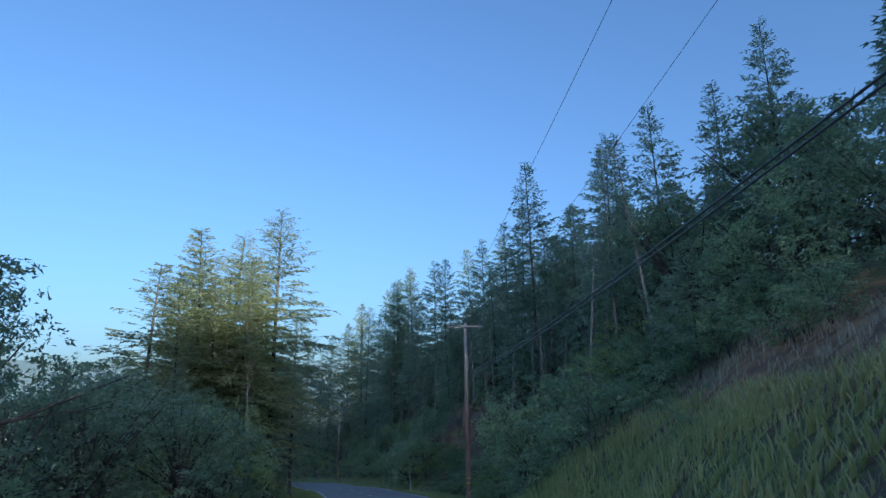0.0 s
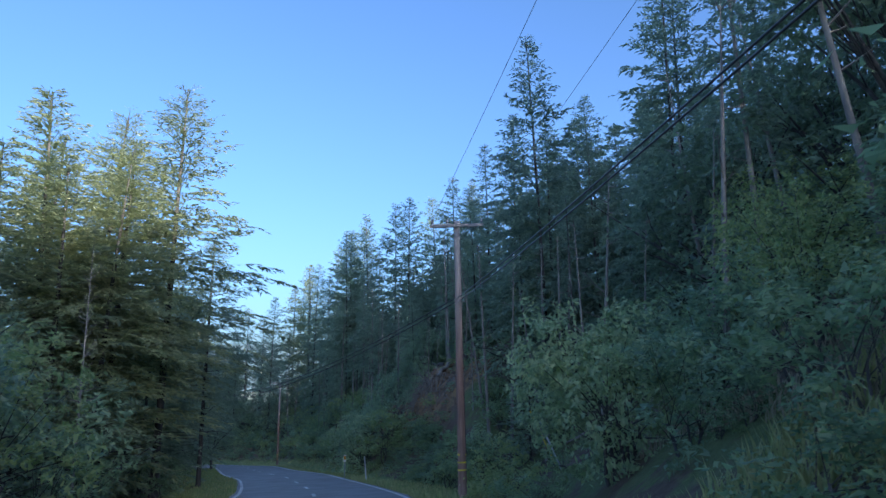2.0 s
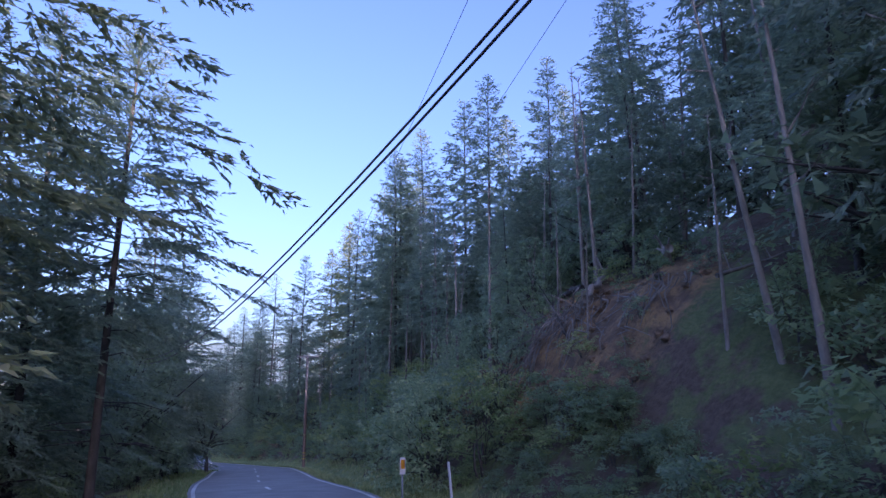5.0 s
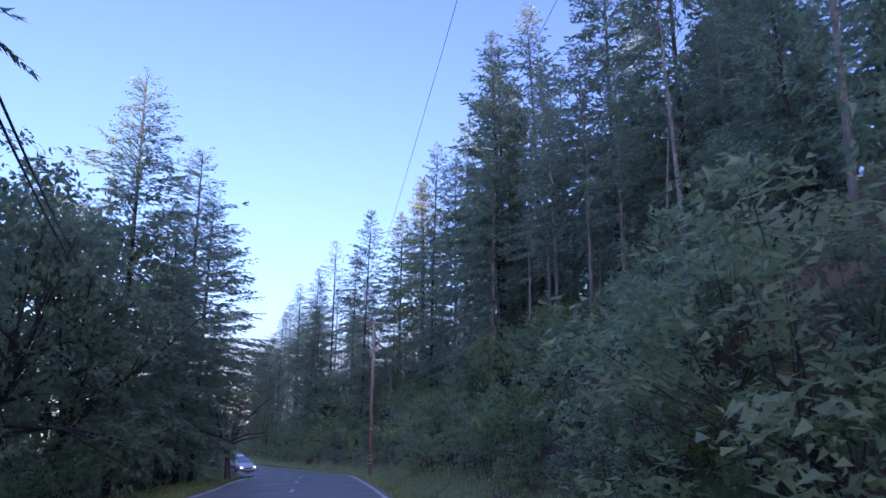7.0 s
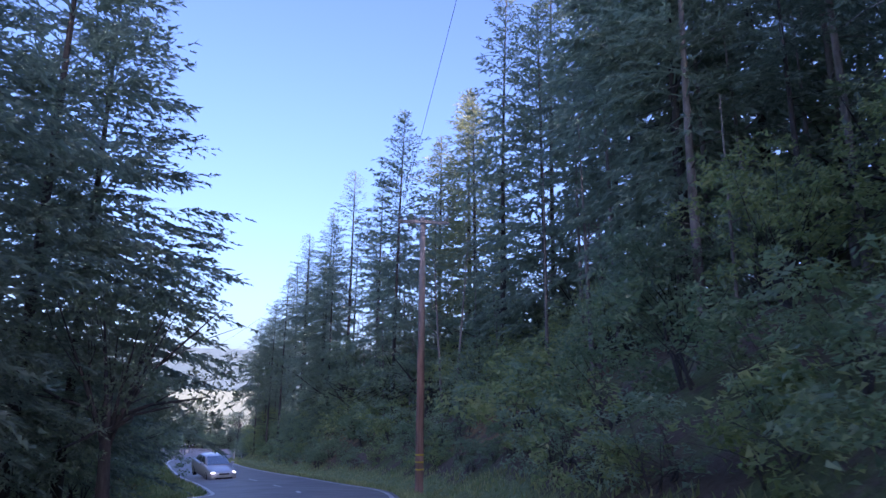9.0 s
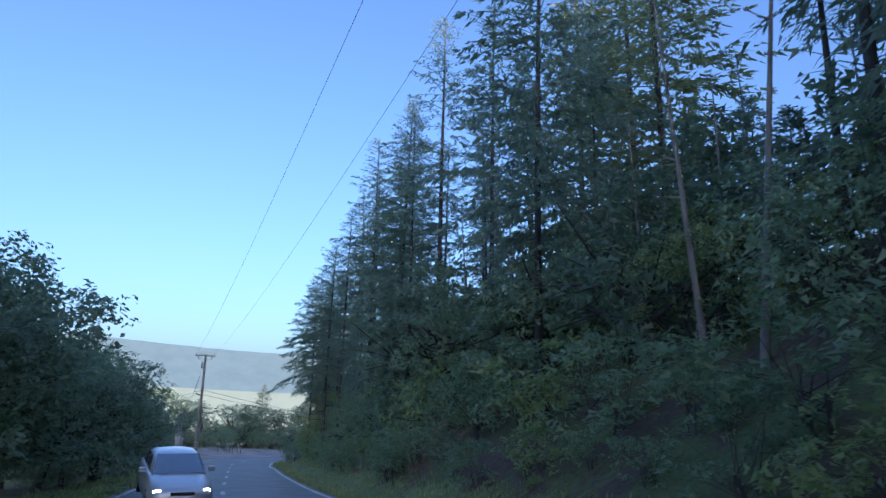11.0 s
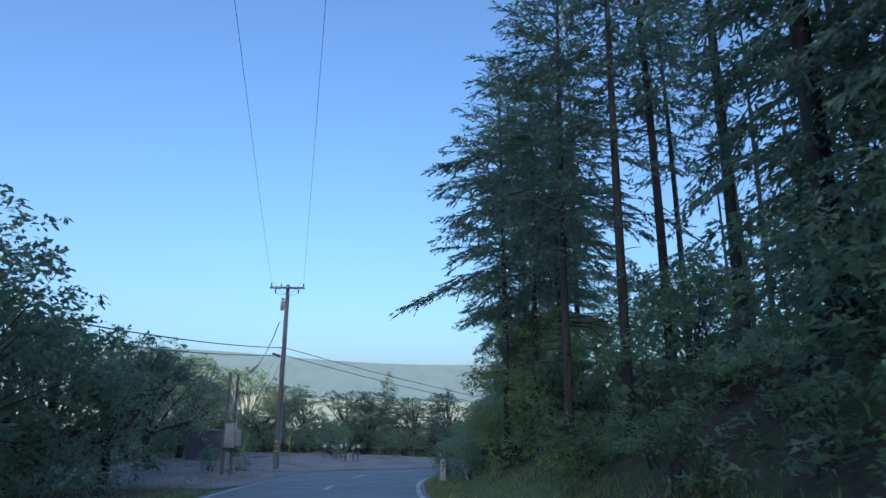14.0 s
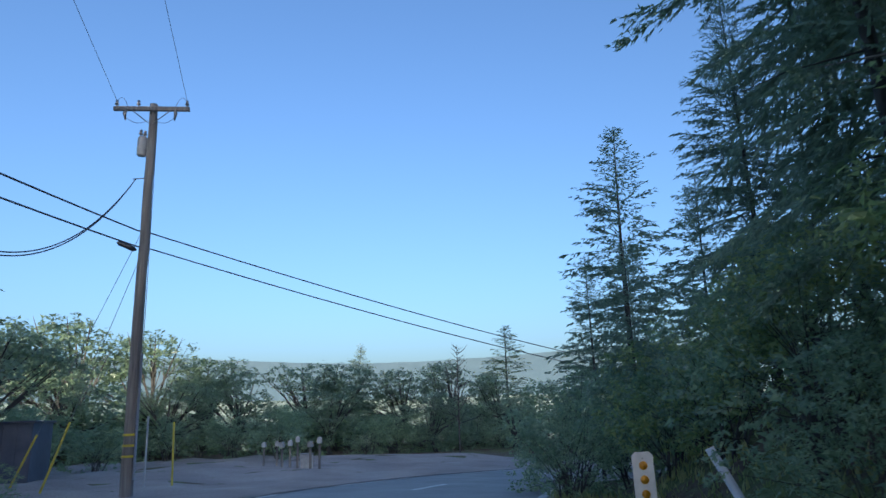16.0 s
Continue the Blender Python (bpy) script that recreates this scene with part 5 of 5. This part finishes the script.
rod_a = rod("marker_stake", [foot_at(-63.9, 171.6), np.array(foot_at(-63.9, 171.6)) + (0, 0, 2.1)], 0.03, M_GREY_PAINT, None, 8)
tagged(rod_a, "thin grey upright stake in the grass", "stake")
guy((-62.1, 169.2, -5.2), foot_at(-66.9, 169.6), 1.8, "steel guy wire with a yellow plastic guard")
guy((1.45, 40.9, 5.2), foot_at(5.45, 42.8), 2.6, "steel guy wire with a long yellow guard beside the pole")
s2 = rod("fallen_stake", [foot_at(5.45, 42.1), np.array(foot_at(5.45, 42.1)) + (-0.8, 0.0, 1.9)], 0.035, M_GREY_PAINT, None, 8)
tagged(s2, "pale leaning stake on the bank", "stake")

# ---- delineators ----
def delineator(name, x, y, top, width, tall, mat, turn, label):
    g = float(land(x, y)[0])
    ob = root(name, (x, y, g), turn)
    bm = bmesh.new()
    z0, z1, w, c = top - g - tall, top - g, width / 2, width * 0.16
    outline = [(-w, z0), (w, z0), (w, z1 - c), (w - c, z1), (-w + c, z1), (-w, z1 - c)]
    front = [bm.verts.new((x1, -0.012, z1_)) for x1, z1_ in outline]
    back = [bm.verts.new((x1, 0.0, z1_)) for x1, z1_ in outline]
    bm.faces.new(front)
    bm.faces.new(back[::-1])
    for i in range(6):
        j = (i + 1) % 6
        bm.faces.new((front[j], front[i], back[i], back[j]))
    part("panel", bm, M_WHITE, ob)
    rod("post", [(0, 0.03, -0.3), (0, 0.03, z1 - 0.08)], 0.026, M_STEEL, ob, 6)
    return ob, z0, z1


mk, z0, z1 = delineator("delineator", -4.16, 58.05, -3.40, 0.145, 0.42, M_WHITE, 12, "")
box("reflector", (0, -0.020, z1 - 0.17), (0.105, 0.012, 0.22), M_AMBER, mk, 0, 0.003, "large yellow-amber reflector plate")
tagged(mk, "white delineator panel with a yellow reflector plate", "delineator")
st = rod("leaning_stake", [foot_at(-2.85, 58.66), (-2.98, 58.72, -3.58)], 0.035, M_WHITE, None, 8)
tagged(st, "short white leaning stake in the grass", "stake")
mk, z0, z1 = delineator("delineator", -48.76, 163.2, -11.24, 0.23, 0.85, M_WHITE, 22, "")
for k in range(3):
    rod("reflector", [(0, -0.013, z1 - 0.14 - 0.145 * k), (0, -0.024, z1 - 0.14 - 0.145 * k)], 0.045, M_AMBER, mk, 14, "round amber reflector")
    rod("bolt", [(0, -0.012, z1 - 0.065 - 0.22 * k), (0, -0.019, z1 - 0.065 - 0.22 * k)], 0.008, M_STEEL, mk, 6)
tagged(mk, "white roadside delineator with three round amber reflectors", "delineator")
p = foot_at(-47.65, 163.4)
tagged(rod("leaning_post", [p, np.array(p) + (-0.42, 0.05, 0.92)], 0.05, M_WHITE, None, 8), "whitish leaning wooden post in the brush", "post")

# ---- gravel lot with mailboxes ----
def lot():
    nx_, ny_ = 44, 40
    verts, faces = [], []
    for j in range(ny_):
        for i in range(nx_):
            s = 168 + 32 * i / (nx_ - 1)
            d = -3.3 - 19 * (j / (ny_ - 1)) * min(1, (s - 166) / 9) * min(1, max(0.05, (203 - s) / 12))
            x, y = on_road(s, d)
            verts.append((x, y))
    v = np.array(verts)
    z = land(v[:, 0], v[:, 1]) + 0.03
    id2 = np.arange(nx_ * ny_).reshape(ny_, nx_)
    q = np.stack([id2[:-1, :-1], id2[:-1, 1:], id2[1:, 1:], id2[1:, :-1]], -1).reshape(-1, 4)
    return mesh_ob("gravel_lot", np.column_stack([v, z]), q, M_GRAVEL, None, True)


tagged(lot(), "flat grey gravel turnout beside the road", "gravel", kind="structure")


def mailbox(x, y, tall, mat, turn, lean=0.0):
    g = float(land(x, y)[0])
    ob = root("mailbox", (x, y, g), turn)
    box("post", (0, 0, tall / 2 - 0.1), (0.09, 0.09, tall + 0.1), M_POLE_GREY, ob, 0, 0.01)
    bm = bmesh.new()
    prof = [(-0.09, 0.0), (0.09, 0.0), (0.09, 0.15)] + [(0.09 * math.cos(a), 0.15 + 0.09 * math.sin(a)) for a in np.linspace(0.35, 2.8, 7)] + [(-0.09, 0.15)]
    f0 = [bm.verts.new((px, -0.24, tall + pz)) for px, pz in prof]
    f1 = [bm.verts.new((px, 0.24, tall + pz)) for px, pz in prof]
    bm.faces.new(f0)
    bm.faces.new(f1[::-1])
    for i in range(len(prof)):
        j = (i + 1) % len(prof)
        bm.faces.new((f0[j], f0[i], f1[i], f1[j]))
    part("letter_box", bm, mat, ob)
    box("lid", (0, -0.247, tall + 0.11), (0.165, 0.012, 0.2), mat, ob, 0, 0.004)
    box("flag", (0.10, 0.05, tall + 0.16), (0.008, 0.11, 0.05), M_AMBER, ob)
    return tagged(ob, "rural mailbox on a wooden post by the gravel", "mailbox", "row of mailboxes")


for k, (tall, mat) in enumerate(((0.92, M_WHITE), (0.88, M_GREY_PAINT), (0.90, M_GREY_PAINT), (0.95, M_WHITE), (1.08, M_WHITE), (0.90, M_GREY_PAINT), (0.98, M_WHITE))):
    q = (0.0, 0.27, 0.37, 0.52, 0.65, 0.86, 1.0)[k]
    mailbox(-68.1 + 5.6 * q, 183.3 - 4.1 * q, tall, mat, 28 + 6 * math.sin(k * 2.1))
bx, by = -68.1 + 5.6 * 0.74, 183.3 - 4.1 * 0.74 + 0.3
bin_ob = root("parcel_box", (bx, by, float(land(bx, by)[0])), 30)
box("body", (0, 0, 0.30), (0.52, 0.45, 0.62), M_GREY_PAINT, bin_ob, 0, 0.02)
box("lid", (0, 0, 0.64), (0.58, 0.50, 0.05), M_STEEL, bin_ob, 0, 0.015)
tagged(bin_ob, "squat grey parcel box on the gravel", "box")

# ---- service poles, meter cabinets and the dark blue shed ----
sx, sy = -59.75, 162.4
sg = float(land(sx, sy)[0])
serv = root("service_pole", (sx, sy, sg), 30)
rod("pole", [(-0.22, 0, -0.3), (-0.22, 0, 4.85)], [0.085, 0.075], M_POLE_GREY, serv, 12)
rod("pole", [(0.16, 0.05, -0.3), (0.16, 0.05, 4.8)], [0.08, 0.07], M_POLE_GREY, serv, 12)
rod("conduit", [(0.02, -0.10, 2.3), (0.02, -0.10, 3.9), (0.10, -0.14, 4.1)], 0.045, M_GREY_PAINT, serv, 8)
rod("conduit", [(0.28, -0.08, 2.0), (0.28, -0.08, 3.8), (0.34, -0.12, 4.0)], 0.04, M_GREY_PAINT, serv, 8)
box("meter_cabinet", (0.05, -0.20, 1.85), (0.46, 0.20, 1.15), M_GREY_PAINT, serv, 0, 0.02)
box("meter_cabinet", (0.44, -0.16, 1.75), (0.28, 0.18, 0.75), M_GREY_PAINT, serv, 0, 0.02)
ring = [(0.42 + 0.18 * math.cos(a), -0.15, 3.72 + 0.20 * math.sin(a)) for a in np.linspace(0, 5.8, 16)]
rod("cable_loop", ring, 0.016, M_CABLE, serv, 5)
tagged(serv, "pair of service poles with grey meter cabinets", "service pole")
shed = root("shed", (-69.2, 171.0, float(land(-69.2, 171.0)[0]) - 0.1), 38)
for k in range(5):
    box("wall_sheet", (-0.8 + 0.4 * k, -1.0 + 0.012 * (k % 2), 0.95), (0.392, 0.03, 1.9), M_SHED, shed, 0, 0.006)
for sgn in (-1, 1):
    box("side_wall", (1.0 * sgn, 0.2, 0.95), (0.04, 2.4, 1.9), M_SHED, shed, 0, 0.006)
box("back_wall", (0, 1.4, 0.95), (2.0, 0.04, 1.9), M_SHED, shed, 0, 0.006)
box("roof", (0, 0.2, 1.93), (2.2, 2.6, 0.06), M_SHED, shed, 0, 0.01)
tagged(shed, "low dark blue sheet-metal shed beside the lot", "shed")

# ---- the oncoming car ----
def loft(sections, closed=True):
    """Skins a row of equal cross-sections."""
    n = len(sections[0])
    v = np.concatenate([np.array(s, float) for s in sections])
    f = []
    for i in range(len(sections) - 1):
        for j in range(n):
            k = (j + 1) % n
            f.append((i * n + j, i * n + k, (i + 1) * n + k, (i + 1) * n + j))
    f += [tuple(range(n))[::-1], tuple(range((len(sections) - 1) * n, len(sections) * n))]
    return v, f


def sedan(x, y, turn):
    """A four-door sedan, nose towards -y."""
    silver, sn, sl, sb = material("silver_car_paint")
    sb.inputs["Base Color"].default_value = (0.66, 0.67, 0.69, 1)
    sb.inputs["Metallic"].default_value, sb.inputs["Roughness"].default_value, sb.inputs["Coat Weight"].default_value = 0.6, 0.38, 0.6
    glass, gn, gl, gb = material("tinted_car_glass")
    gb.inputs["Base Color"].default_value = (0.66, 0.71, 0.74, 1)
    gb.inputs["Roughness"].default_value, gb.inputs["Metallic"].default_value = 0.06, 0.85
    lamp, ln_, ll, lb = material("headlight_glow")
    lb.inputs["Emission Color"].default_value, lb.inputs["Emission Strength"].default_value = (1.0, 0.95, 0.82, 1), 6.0
    rubber = surface("tyre_rubber", (0.012, 0.012, 0.013), (0.03, 0.03, 0.032), 20, 0.85, 0.2)
    i = int(np.argmin((LINE[:, 0] - x) ** 2 + (LINE[:, 1] - y) ** 2))
    car = root("car", (x, y, LINE[i, 2] - 0.02), turn)
    car.matrix_basis = pose(x, y, LINE[i, 2] - 0.02, 4.6, 0, turn)

    def ring(yy, w, z0, z1, tuck):
        zc = (z0 + z1) / 2
        half = [(0.0, z0), (w * 0.8, z0), (w * 0.97, z0 + 0.06), (w, zc), (w - tuck * 0.4, z1 - 0.10), (w - tuck, z1 - 0.02), (w * 0.45, z1 + 0.015), (0.0, z1 + 0.02)]
        return [(a, yy, b) for a, b in half] + [(-a, yy, b) for a, b in half[-2:0:-1]]

    v, f = loft([ring(-2.30, 0.62, 0.30, 0.58, 0.10), ring(-2.24, 0.76, 0.22, 0.66, 0.10), ring(-2.05, 0.83, 0.19, 0.74, 0.09), ring(-1.6, 0.87, 0.19, 0.83, 0.10),
                 ring(-1.0, 0.88, 0.19, 0.93, 0.10), ring(0.0, 0.885, 0.19, 0.95, 0.10), ring(1.2, 0.88, 0.19, 0.97, 0.10),
                 ring(1.9, 0.85, 0.20, 0.98, 0.10), ring(2.25, 0.78, 0.24, 0.94, 0.12), ring(2.33, 0.68, 0.34, 0.82, 0.12)])
    mesh_ob("body", v, f, silver, car, True)

    def hoop(yy, w, z0, z1):
        half = [(w, z0), (w * 0.93, z0 + (z1 - z0) * 0.5), (w * 0.80, z1 - 0.05), (w * 0.6, z1), (0, z1 + 0.015)]
        return [(a, yy, b) for a, b in half] + [(-a, yy, b) for a, b in half[-2::-1]]
    v, f = loft([hoop(-1.08, 0.76, 0.90, 0.925), hoop(-0.28, 0.75, 0.93, 1.36), hoop(0.1, 0.745, 0.93, 1.42), hoop(0.8, 0.74, 0.93, 1.42), hoop(1.2, 0.74, 0.93, 1.34), hoop(1.85, 0.74, 0.95, 0.975)])
    mesh_ob("cabin", v, f, silver, car, True)
    bm = bmesh.new()
    a = [bm.verts.new(c) for c in ((-0.69, -1.09, 0.962), (0.69, -1.09, 0.962), (0.56, -0.35, 1.385), (-0.56, -0.35, 1.385))]
    bm.faces.new(a)
    bmesh.ops.solidify(bm, geom=bm.faces[:], thickness=-0.012)
    part("windscreen", bm, glass, car, "dark sloping windscreen")
    for sgn in (-1, 1):
        for y0, y1, y2, y3 in ((-0.78, -0.22, 0.28, 0.28), (0.36, 0.36, 1.08, 1.5)):
            bm = bmesh.new()
            pts = [(0.752, y0, 0.985), (0.655, y1, 1.31), (0.65, y2, 1.345), (0.752, y3, 0.985)] if y0 < 0 else [(0.752, y0, 0.985), (0.65, y1, 1.345), (0.665, y2, 1.30), (0.752, y3, 0.985)]
            fc = bm.faces.new([bm.verts.new((sgn * px, py, pz)) for px, py, pz in pts])
            bmesh.ops.solidify(bm, geom=[fc], thickness=0.015 * sgn)
            part("side_window", bm, glass, car)
        bm = bmesh.new()
        bmesh.ops.create_uvsphere(bm, u_segments=14, v_segments=8, radius=1.0, matrix=Matrix.Translation((sgn * 0.62, -2.13, 0.63)) @ Matrix.Rotation(sgn * 0.35, 4, "Z") @ Matrix.Diagonal((0.14, 0.09, 0.075, 1)))
        part("headlight", bm, lamp, car, "lit headlight")
        bm = box_bm(bmesh.new(), (sgn * 0.95, -0.72, 1.0), (0.20, 0.10, 0.14), 0, 0.03)
        part("wing_mirror", bm, silver, car)
        for yy in (-1.42, 1.30):
            wheel = new("wheel")
            wheel.parent = car
            v, f = tube([(sgn * 0.66, yy, 0.31), (sgn * 0.68, yy, 0.31), (sgn * 0.85, yy, 0.31), (sgn * 0.87, yy, 0.31)], [0.27, 0.31, 0.31, 0.27], 22)
            mesh_ob("tyre", v, f, rubber, wheel, True)
            v, f = tube([(sgn * 0.84, yy, 0.31), (sgn * 0.878, yy, 0.31), (sgn * 0.872, yy, 0.31)], [0.20, 0.20, 0.05], 16)
            mesh_ob("rim", v, f, M_STEEL, wheel, True)
    box("grille", (0, -2.285, 0.60), (0.62, 0.04, 0.09), rubber, car, 0, 0.012, "black grille")
    box("air_intake", (0, -2.285, 0.36), (1.05, 0.05, 0.09), rubber, car, 0, 0.012, "black lower air intake")
    box("number_plate", (0, -2.315, 0.455), (0.32, 0.015, 0.11), M_WHITE, car, 0, 0.004)
    for sgn in (-1, 1):
        box("wiper", (sgn * 0.3, -0.985, 1.005), (0.5, 0.02, 0.015), rubber, car)
    return tagged(car, "silver four-door sedan with lit headlights", "car")


sedan(-32.2, 122.8, 42.0)
